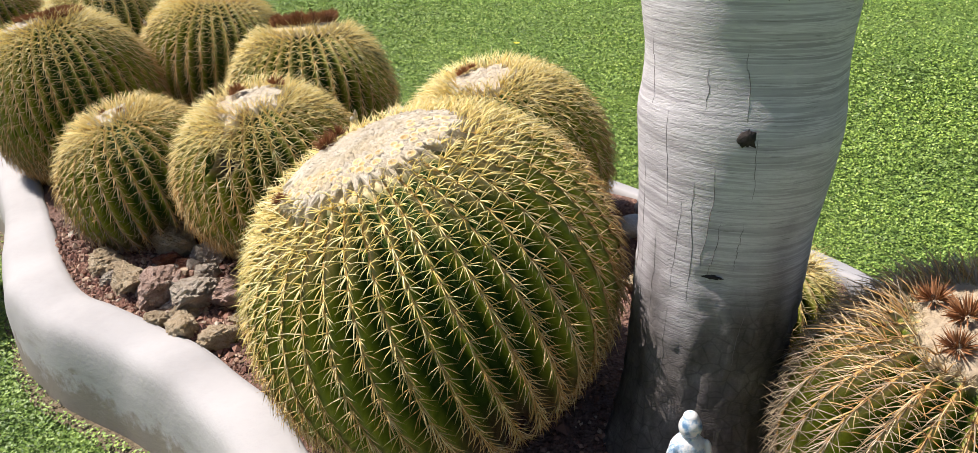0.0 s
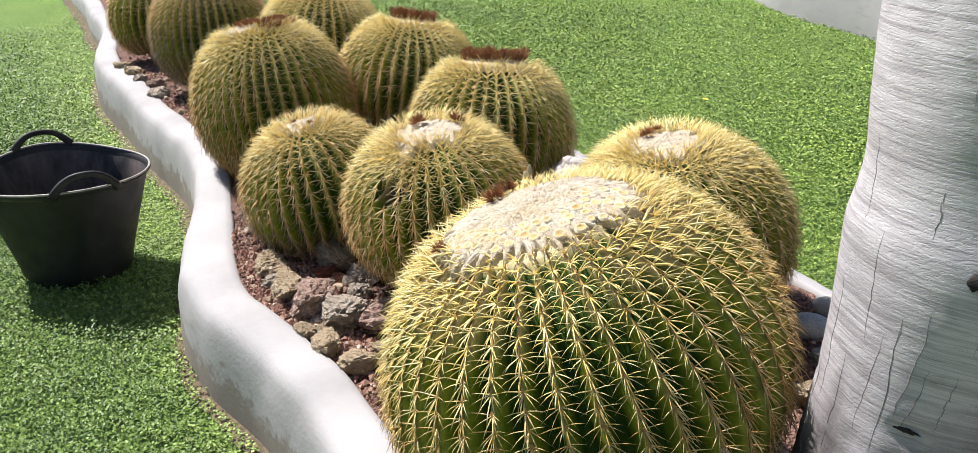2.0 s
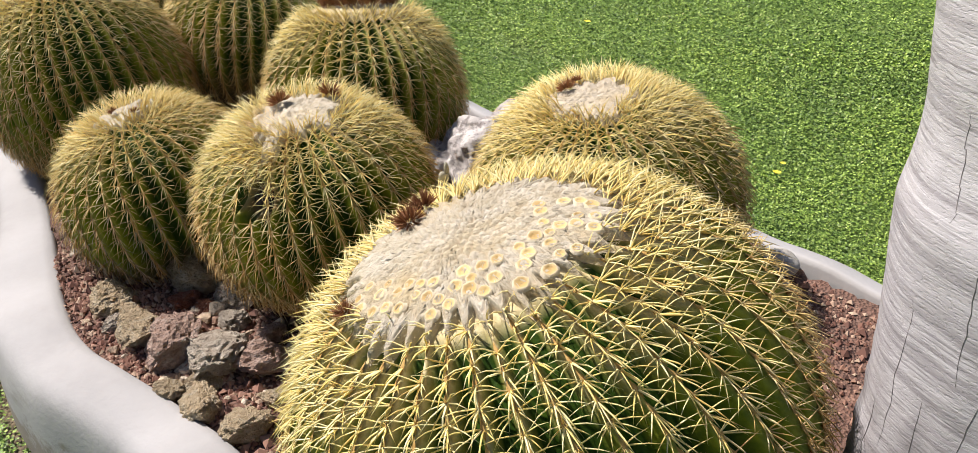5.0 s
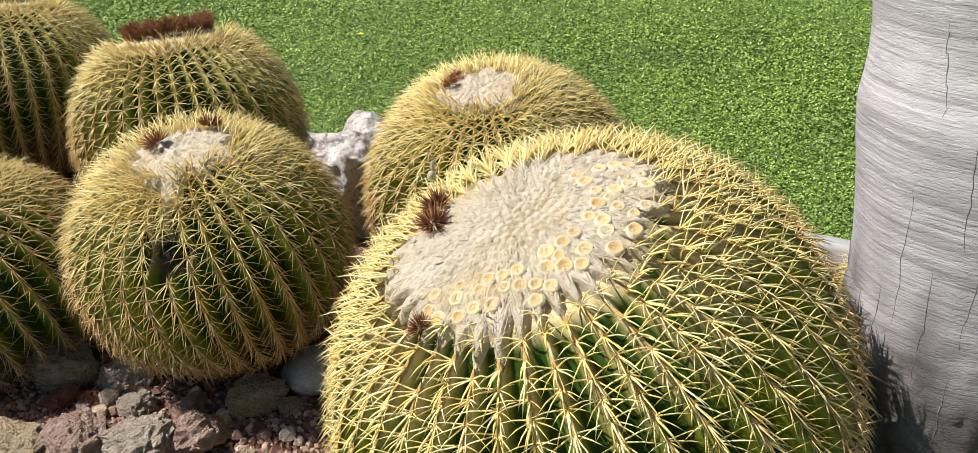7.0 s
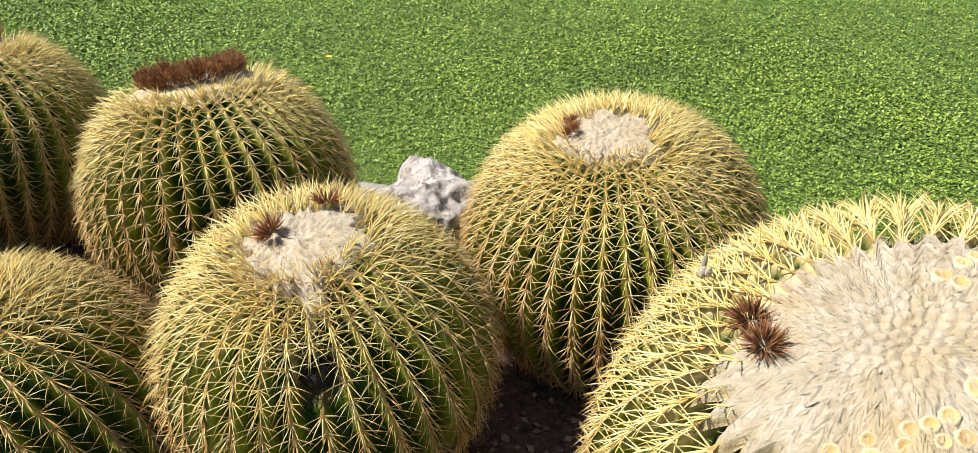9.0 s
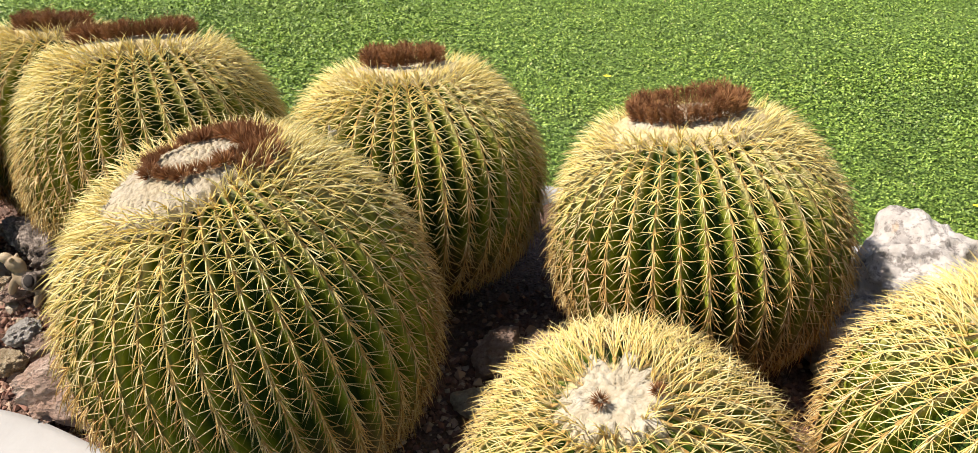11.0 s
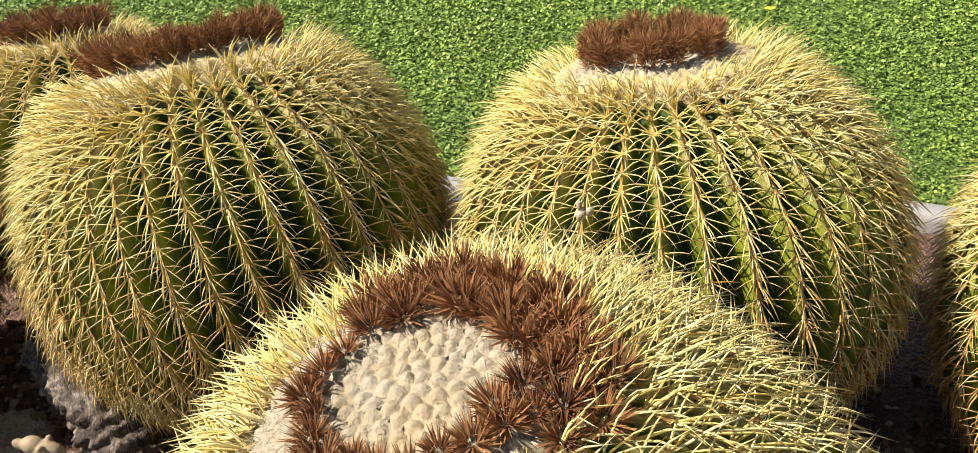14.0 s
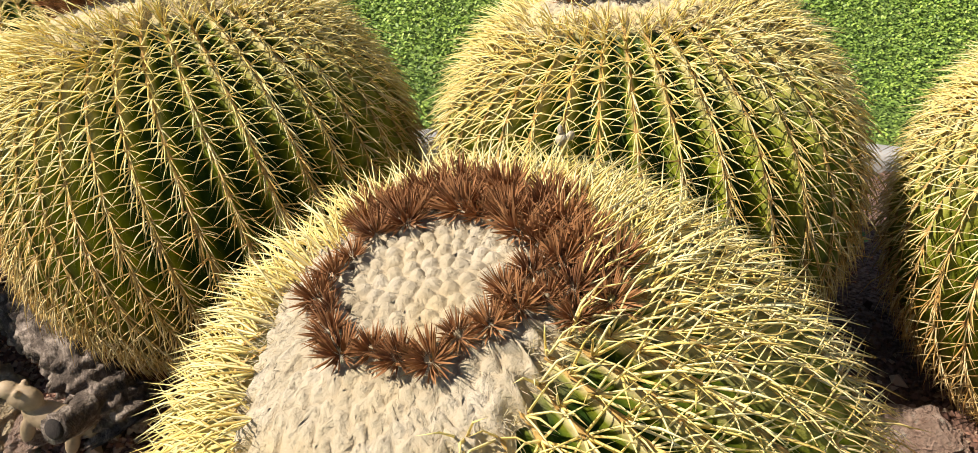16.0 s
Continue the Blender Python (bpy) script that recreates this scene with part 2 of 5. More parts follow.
ROCKS = {
    "grey": make_rock("grey_lava_stone", [(0.3, (0.38, 0.3, 0.22)), (0.5, (0.62, 0.52, 0.4)), (0.72, (0.78, 0.7, 0.57))]),
    "tan": make_rock("tan_lava_stone", [(0.3, (0.44, 0.31, 0.17)), (0.5, (0.68, 0.52, 0.32)), (0.72, (0.8, 0.68, 0.48))]),
    "pink": make_rock("pinkish_lava_stone", [(0.3, (0.37, 0.22, 0.155)), (0.55, (0.58, 0.4, 0.31)), (0.75, (0.74, 0.59, 0.49))]),
    "red": make_rock("red_scoria", [(0.3, (0.2, 0.06, 0.03)), (0.55, (0.36, 0.13, 0.07)), (0.75, (0.46, 0.22, 0.13))]),
    "pale": make_rock("pale_limestone", [(0.3, (0.5, 0.43, 0.37)), (0.5, (0.66, 0.6, 0.54)), (0.7, (0.76, 0.72, 0.67))], 0.25),
}
RUBBLE = Nodes("broken_lava", 0.94)
RUBBLE.colour(RUBBLE.mix(1.0, RUBBLE.ramp(RUBBLE.island(), [(0.0, (0.26, 0.12, 0.08)), (0.3, (0.44, 0.28, 0.19)), (0.6, (0.6, 0.47, 0.32)), (1.0, (0.76, 0.66, 0.52))]), RUBBLE.ramp(RUBBLE.noise(70, 5, 0.7), [(0.35, 0.4), (0.6, 1.0)]), "MULTIPLY"))
RUBBLE.bump(RUBBLE.noise(130, 5, 0.7), 0.9, 0.006)
RUBBLE = RUBBLE.mat
LIMESTONE = Nodes("weathered_limestone", 0.92)
LIMESTONE_TONE = LIMESTONE.ramp(LIMESTONE.noise(9, 7, 0.7), [(0.3, (0.34, 0.3, 0.28)), (0.48, (0.58, 0.53, 0.49)), (0.66, (0.74, 0.69, 0.65))])
LIMESTONE_TONE = LIMESTONE.mix(LIMESTONE.ramp(LIMESTONE.noise(38, 6, 0.75), [(0.5, 0.0), (0.6, 0.8)]), LIMESTONE_TONE, (0.2, 0.17, 0.155))
LIMESTONE.colour(LIMESTONE.mix(LIMESTONE.ramp(LIMESTONE.noise(13, 4), [(0.64, 0.0), (0.72, 0.6)]), LIMESTONE_TONE, (0.6, 0.36, 0.16)))
LIMESTONE.bump(LIMESTONE.noise(70, 7, 0.75), 0.9, 0.012)
LIMESTONE = LIMESTONE.mat
PEBBLE = simple("smooth_pebble", (0.38, 0.34, 0.28), (0.62, 0.57, 0.5), 9, 0.6, 0.15, 0.003, 5.0, 0.3)


def make_rubber():
    m = Nodes("black_rubber", 0.48)
    c = m.ramp(m.noise(8, 5), [(0.35, (0.007, 0.008, 0.008)), (0.75, (0.018, 0.019, 0.018))])
    dust = m.ramp(m.noise(7, 6, 0.7, (1, 1, 0.25)), [(0.42, 0.0), (0.7, 0.75)])
    m.colour(m.mix(m.math("MULTIPLY", dust, m.attribute("dust")), c, (0.16, 0.125, 0.11)))
    m.rough(m.ramp(m.noise(12, 4), [(0.3, 0.5), (0.7, 0.72)]))
    m.bump(m.noise(3, 3, 0.5, (0.2, 0.2, 22)), 0.25, 0.004)
    return m.mat


RUBBER = make_rubber()
RIM = simple("worn_grey_rim", (0.22, 0.2, 0.17), (0.42, 0.39, 0.34), 40, 0.6, 0.1)
FIGURE_BLUE = Nodes("blue_and_white_glaze", 0.3)
FIGURE_BLUE.colour(FIGURE_BLUE.ramp(FIGURE_BLUE.noise(55, 3), [(0.5, (0.66, 0.66, 0.64)), (0.57, (0.36, 0.46, 0.54)), (0.66, (0.1, 0.2, 0.33))]))
FIGURE_BUFF = simple("buff_weathered_ceramic", (0.24, 0.17, 0.1), (0.46, 0.35, 0.23), 24, 0.7, 0.3)
WOOD = Nodes("dead_bark", 0.92)
WOOD.colour(WOOD.ramp(WOOD.noise(42, 7, 0.75, (1, 0.4, 1)), [(0.36, (0.025, 0.018, 0.014)), (0.5, (0.13, 0.098, 0.078)), (0.66, (0.46, 0.38, 0.32))]))
WOOD.bump(WOOD.noise(34, 6, 0.7, (1, 1, 0.25)), 1.0, 0.02)
WOOD = WOOD.mat
GREEN = simple("fresh_leaf", (0.06, 0.2, 0.025), (0.14, 0.32, 0.05), 40, 0.5, 0.1)
YELLOW = simple("yellow_petals", (0.75, 0.6, 0.03), (0.85, 0.74, 0.06), 60, 0.6, 0)


# ---- mesh helpers ----
def mesh(name, verts, faces, material, smooth=True, **floats):
    """A mesh from arrays: verts (n, 3); faces (m, 3) or (m, 4), or a list of such."""
    me = bpy.data.meshes.new(name)
    verts = np.asarray(verts, np.float32)
    groups = [np.asarray(f, np.int32) for f in (faces if isinstance(faces, list) and np.ndim(faces[0]) == 2 else [faces]) if len(f)]
    loops = np.concatenate([g.ravel() for g in groups])
    sizes = np.concatenate([np.full(len(g), g.shape[1], np.int32) for g in groups])
    me.vertices.add(len(verts))
    me.vertices.foreach_set("co", verts.ravel())
    me.loops.add(len(loops))
    me.loops.foreach_set("vertex_index", loops)
    me.polygons.add(len(sizes))
    me.polygons.foreach_set("loop_start", np.r_[0, np.cumsum(sizes)[:-1]].astype(np.int32))
    me.polygons.foreach_set("use_smooth", np.full(len(sizes), smooth))
    for key, values in floats.items():
        me.attributes.new(key, "FLOAT", "POINT").data.foreach_set("value", np.asarray(values, np.float32))
    me.materials.append(material)
    me.update(calc_edges=True)
    me.validate()
    return me


def child(name, me, parent, at=(0, 0, 0), label=""):
    """A part: one mesh object under a thing or a part."""
    ob = new(name, me)
    ob.parent = parent
    ob.location = at
    return tagged(ob, label)


def grid_faces(rows, cols, wrap=True):
    """Quads of a sheet of rows x cols points, closed round the columns if wrap."""
    r, c = np.meshgrid(np.arange(rows - 1), np.arange(cols if wrap else cols - 1), indexing="ij")
    a, b = r * cols + c, r * cols + (c + 1) % cols
    return np.stack([a, b, b + cols, a + cols], -1).reshape(-1, 4)


def spline(points, steps, closed=False):
    """Points along a smooth curve through the given ones."""
    p = np.asarray(points, float)
    n = len(p)
    out = []
    for i in range(n if closed else n - 1):
        a, b, c, d = (p[(i + k) % n] if closed else p[min(max(i + k, 0), n - 1)] for k in (-1, 0, 1, 2))
        for s in np.arange(steps) / steps:
            out.append(0.5 * (2 * b + (c - a) * s + (2 * a - 5 * b + 4 * c - d) * s**2 + (3 * b - a - 3 * c + d) * s**3))
    if not closed:
        out.append(p[-1])
    return np.array(out)


def tube(points, radii, sides=8, jitter=0.0, capped=True):
    """Verts and faces of a round bar along points."""
    p, r = np.asarray(points, float), np.broadcast_to(np.asarray(radii, float), len(points))
    t = np.gradient(p, axis=0)
    t /= np.linalg.norm(t, axis=1)[:, None]
    side = np.cross(t, (0.31, 0.17, 0.93))
    side /= np.linalg.norm(side, axis=1)[:, None]
    up = np.cross(side, t)
    a = np.arange(sides) / sides * 2 * np.pi
    wob = 1 + jitter * rng.standard_normal((len(p), sides))
    v = p[:, None] + (r[:, None] * wob)[..., None] * (np.cos(a)[None, :, None] * side[:, None] + np.sin(a)[None, :, None] * up[:, None])
    v, faces = v.reshape(-1, 3), [grid_faces(len(p), sides)]
    if capped:
        first, last = len(v), len(v) + 1
        v = np.r_[v, p[:1], p[-1:]]
        k = np.arange(sides)
        faces.append(np.stack([np.full(sides, first), (k + 1) % sides, k], -1))
        o = (len(p) - 1) * sides
        faces.append(np.stack([np.full(sides, last), o + k, o + (k + 1) % sides], -1))
    return v, faces


def merged(pieces):
    """Several (verts, faces) as one."""
    verts, faces, n = [], [], 0
    for v, f in pieces:
        verts.append(np.asarray(v, float))
        faces += [np.asarray(g) + n for g in (f if isinstance(f, list) else [f])]
        n += len(v)
    return np.concatenate(verts), faces


def ball(centre, radii, rows=14, cols=20):
    th, ph = np.linspace(0.02, np.pi - 0.02, rows), np.arange(cols) / cols * 2 * np.pi
    v = np.stack([np.sin(th)[:, None] * np.cos(ph), np.sin(th)[:, None] * np.sin(ph), np.cos(th)[:, None] * np.ones(cols)], -1)
    return v.reshape(-1, 3) * radii + centre, grid_faces(rows, cols)[:, ::-1]


# ---- ground ----
def across(x, y):
    """How far a place lies to the far side of the bed's middle line."""
    return (x + 0.12) * 0.676 + (y - 1.39) * 0.737


def smoothstep(a, b, v):
    s = np.clip((v - a) / (b - a), 0, 1)
    return s * s * (3 - 2 * s)


def lawn_z(x, y):
    """The lawn rises gently behind the bed and lies level before it."""
    rise = np.clip(y - 1.6, 0, 9.0)
    return 0.116 * rise * smoothstep(-0.35, 0.5, across(x, y))


def bed_z(x, y):
    return 0.255 + 0.055 * np.clip(across(x, y) + 0.7, 0, 1.6) + 0.012 * np.sin(5.1 * x + 1.3) * np.sin(4.3 * y) + 0.11 * np.exp(-((x + 2.06) ** 2 + (y - 3.45) ** 2) / 0.026)


KERB = spline([
    (-0.28, 0.96), (-0.42, 1.15), (-0.555, 1.34), (-0.735, 1.51), (-0.915, 1.64), (-1.155, 1.78), (-1.33, 1.943), (-1.475, 2.155), (-1.61, 2.38), (-1.82, 2.71),
    (-2.05, 2.97), (-2.28, 3.16), (-2.53, 3.35), (-2.98, 3.74), (-3.44, 4.12), (-3.77, 4.48), (-4.04, 4.86), (-4.35, 5.24), (-4.8, 5.66), (-5.3, 6.17), (-6.4, 7.2),
    (-6.75, 7.7), (-6.2, 7.95), (-5.3, 7.45), (-4.2, 6.45), (-3.25, 5.6), (-2.62, 5.27), (-2.1, 5.1), (-1.72, 4.8), (-1.48, 4.35), (-1.16, 3.96), (-0.8, 3.68), (-0.48, 3.44), (-0.1, 2.95), (0.2, 2.66),
    (0.48, 2.38), (0.68, 2.15), (0.85, 1.92), (1.02, 1.68), (1.2, 1.4), (1.3, 1.0), (1.18, 0.62), (0.85, 0.42), (0.4, 0.48), (0.02, 0.7)], 12, True)


def kerb_top(x, y):
    low = 0.275 + 0.1 * np.clip((across(x, y) + 0.75) / 1.5, 0, 1)
    return np.maximum(low, lawn_z(x, y) + 0.03)


def inside(x, y, shape):
    """Whether places lie inside a closed outline."""
    hit = np.zeros(np.shape(x), bool)
    for (ax, ay), (bx, by) in zip(shape, np.roll(shape, -1, 0)):
        with np.errstate(divide="ignore", invalid="ignore"):
            hit ^= ((ay > y) != (by > y)) & (x < (bx - ax) * (y - ay) / (by - ay) + ax)
    return hit


def build_ground():
    steps = np.unique(np.r_[np.linspace(-7.5, 6, 136), -3000, -800, -250, -90, -40, -20, -12, 9, 14, 25, 50, 110, 300, 900, 3000])
    tall = np.unique(np.r_[np.linspace(-1.5, 11, 126), -3000, -800, -250, -90, -40, -15, -6, 15, 25, 45, 90, 250, 800, 3000])
    x, y = np.meshgrid(steps, tall)
    z = lawn_z(x, y) + 0.006 * np.sin(3.1 * x) * np.sin(2.7 * y)
    hole = inside(x, y, KERB)
    z = np.where(hole, np.minimum(z, 0.1), z) - 0.004
    me = mesh("ground", np.stack([x, y, z], -1).reshape(-1, 3), grid_faces(*x.shape, wrap=False), TURF)
    tagged(new("ground", me), "mown green ground-cover lawn sloping gently up behind the bed", "lawn", kind="structure")


def build_kerb():
    p = KERB
    t = np.roll(p, -1, 0) - np.roll(p, 1, 0)
    t /= np.linalg.norm(t, axis=1)[:, None]
    out = np.stack([-t[:, 1], t[:, 0]], -1)
    # the outline runs clockwise seen from above, so its left side is the outer one
    offs = np.array([0.08, 0.078, 0.075, 0.072, 0.067, 0.059, 0.038, -0.01, -0.035, -0.052, -0.06, -0.064, -0.066])
    drop = np.array([-9.0, 0.13, 0.1, 0.075, 0.05, 0.026, 0.009, 0.002, 0.0, 0.003, 0.016, 0.06, 0.2])
    face = np.array([1, 0.9, 0.9, 1.0, 0.5, 0.15, 0, 0, 0, 0, 0, 0, 0.2])
    n, k = len(p), len(offs)
    slim = 1.08 - 0.08 * smoothstep(-0.2, 0.1, across(p[:, 0], p[:, 1]))[:, None] - 0.55 * smoothstep(0.25, 0.5, across(p[:, 0], p[:, 1]))[:, None] * (offs < 0)[None]
    slim = slim + 0.28 * np.exp(-((p[:, 0] + 1.42) ** 2 + (p[:, 1] - 2.08) ** 2) / 0.09)[:, None]
    xy = p[:, None] + out[:, None] * (offs[None] * slim)[..., None]
    wave = 0.006 * np.sin(np.arange(n) * 0.37) + 0.005 * np.sin(np.arange(n) * 0.113 + 1)
    top = kerb_top(p[:, 0], p[:, 1]) + wave
    z = top[:, None] - drop[None]
    z[:, 0] = lawn_z(xy[:, 0, 0], xy[:, 0, 1]) - 0.06
    for i in range(n):
        for j in range(1, k):
            w = noise.noise(Vector((xy[i, j, 0] * 9, xy[i, j, 1] * 9, z[i, j] * 9))) * 0.004
            xy[i, j] += out[i] * w
            z[i, j] += w * 0.6
    v = np.concatenate([xy, z[..., None]], -1).reshape(-1, 3)
    faces = grid_faces(n + 1, k, wrap=False) % (n * k)
    me = mesh("planter_kerb", v, faces, PLASTER, face=np.tile(face, n), foot=np.tile(np.r_[1.0, 0.62, 0.45, 0.3, 0.1, np.zeros(len(offs) - 5)], n))
    tagged(new("planter_kerb", me), "wavy low whitewashed plaster kerb round the cactus bed", "kerb", kind="structure")


def build_bed():
    x, y = np.meshgrid(np.arange(-6.9, 1.4, 0.045), np.arange(0.4, 8.2, 0.045))
    z = bed_z(x, y)
    for i in np.ndindex(z.shape):
        z[i] += 0.016 * noise.noise(Vector((x[i] * 7, y[i] * 7, 0)))
    z = np.maximum(z, lawn_z(x, y) - 0.05)
    keep = inside(x, y, KERB)
    f = grid_faces(*x.shape, wrap=False)
    f = f[keep.ravel()[f].all(1)]
    me = mesh("planting_bed", np.stack([x, y, z], -1).reshape(-1, 3), f, SOIL)
    tagged(new("planting_bed", me), "reddish brown volcanic soil of the raised planting bed", "soil", kind="structure")


def build_thatch():
    """A narrow strip of dry thatch and soil where the lawn meets the kerb."""
    t = np.roll(KERB, -1, 0) - np.roll(KERB, 1, 0)
    t /= np.linalg.norm(t, axis=1)[:, None]
    out = np.stack([-t[:, 1], t[:, 0]], -1)
    n, offs = len(KERB), np.array([0.055, 0.085, 0.11, 0.135])
    ragged = np.array([noise.noise(Vector((x * 7, y * 7, 2))) for x, y in KERB])
    xy = KERB[:, None] + out[:, None] * (offs[None] + np.array([0, 0, 0.012, 0.025])[None] * ragged[:, None])[..., None]
    z = lawn_z(xy[..., 0], xy[..., 1]) + np.array([0.012, 0.012, 0.009, 0.0])
    v = np.concatenate([xy, z[..., None]], -1).reshape(-1, 3)
    me = mesh("thatch_strip", v, grid_faces(n + 1, len(offs), wrap=False) % (n * len(offs)), THATCH)
    tagged(new("thatch_strip", me), "strip of dry brown thatch at the kerb foot", "soil", kind="structure")


def build_far_wall():
    """The low wall of another bed, across the lawn."""
    p = spline([(-0.3, 10.2), (0.08, 9.1), (0.42, 8.0), (0.78, 7.2), (1.3, 6.68), (1.72, 6.3), (2.4, 6.0), (3.7, 6.0), (5.3, 6.6)], 8)
    t = np.gradient(p, axis=0)
    t /= np.linalg.norm(t, axis=1)[:, None]
    out = np.stack([t[:, 1], -t[:, 0]], -1)
    offs, up = np.array([-0.1, -0.1, -0.09, -0.06, 0.06, 0.09, 0.1, 0.1]), np.array([-0.1, 0.3, 0.33, 0.345, 0.345, 0.33, 0.3, -0.1])
    xy = p[:, None] - out[:, None] * offs[None, :, None]
    z = lawn_z(p[:, 0], p[:, 1])[:, None] + up[None]
    v = np.concatenate([xy, z[..., None]], -1).reshape(-1, 3)
    me = mesh("garden_wall", v, grid_faces(len(p), len(offs), wrap=False), PLASTER, face=np.tile([1, 0.7, 0.3, 0, 0, 0.3, 0.7, 1.0], len(p)))
    tagged(new("garden_wall", me), "low pale grey plastered wall at the lawn's far side", "wall", kind="structure")


build_ground()
build_kerb()
build_bed()
build_thatch()
build_far_wall()


# ---- cacti ----
def spines(base, way, bend, length, radius, age, sides=3):
    """Curved tapering spines as arrays: verts, faces, tip and age for each vert."""
    n = len(base)
    side = np.cross(way, rng.standard_normal((n, 3)))
    side /= np.linalg.norm(side, axis=1)[:, None] + 1e-9
    up = np.cross(way, side)
    mid = base + way * (length * 0.55)[:, None] + bend * (length * 0.035)[:, None]
    end = base + way * length[:, None] + bend * (length * 0.2)[:, None]
    a = np.arange(sides) / sides * 2 * np.pi
    ring = np.cos(a)[None, :, None] * side[:, None] + np.sin(a)[None, :, None] * up[:, None]
    v = np.concatenate([base[:, None] + ring * radius[:, None, None], mid[:, None] + ring * (0.66 * radius)[:, None, None], end[:, None]], 1)
    k = np.arange(sides)
    j = (k + 1) % sides
    quads = np.stack([k, j, j + sides, k + sides], -1)
    tris = np.stack([k + sides, j + sides, np.full(sides, 2 * sides)], -1)
    per = 2 * sides + 1
    o = (np.arange(n) * per)[:, None, None]
    tip = np.tile(np.r_[np.zeros(sides), np.full(sides, 0.5), 1.0], n)
    return v.reshape(-1, 3), [(quads[None] + o).reshape(-1, 4), (tris[None] + o).reshape(-1, 3)], tip, np.repeat(age, per)


def tuft_mesh(seed, blades, length, spread, wide, low, tall=0.0):
    """One dried flower: a bristling brush of thin papery brown petals, set along a short stem where it is tall."""
    r = np.random.default_rng(seed)
    verts, faces, tip = [], [], []
    for i in range(blades):
        lean, turn = radians(spread) * math.sqrt(r.uniform(0, 1)), i * 2.4 + r.uniform(-0.3, 0.3)
        d = np.array([math.sin(lean) * math.cos(turn), math.sin(lean) * math.sin(turn), math.cos(lean)])
        s = np.cross(d, r.standard_normal(3))
        s /= np.linalg.norm(s)
        l = length * r.uniform(0.65, 1.15)
        o = np.array([0.003 * math.cos(turn), 0.003 * math.sin(turn), low + tall * r.uniform(0, 1)])
        n = len(verts)
        verts += [o, o + d * l * 0.45 + s * wide, o + d * l + (0, 0, 0.15 * l), o + d * l * 0.45 - s * wide]
        faces += [[n, n + 1, n + 2, n + 3]]
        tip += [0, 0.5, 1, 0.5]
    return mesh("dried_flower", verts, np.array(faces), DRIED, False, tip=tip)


TUFTS = [tuft_mesh(s, 150, 0.019, 96, 0.00085, 0.0) for s in range(5)]
BRUSHES = [tuft_mesh(s + 20, 260, 0.0155, 85, 0.00055, -0.01, 0.034) for s in range(5)]


def scar_mesh():
    """A cup-shaped flower scar in the wool."""
    cols, prof = 9, [(0.0005, -0.0015), (0.0045, -0.001), (0.0068, 0.001), (0.0084, 0.001), (0.0105, -0.004)]
    a = np.arange(cols) / cols * 2 * np.pi
    v = np.array([[r * math.cos(t), r * math.sin(t), z] for r, z in prof for t in a])
    v *= 1 + 0.07 * np.random.default_rng(4).standard_normal((len(v), 1))
    return mesh("flower_scar", v, grid_faces(len(prof), cols), SCAR, tip=np.repeat([0, 0.0, 0.2, 0.75, 1], cols))


SCAR_MESH = scar_mesh()


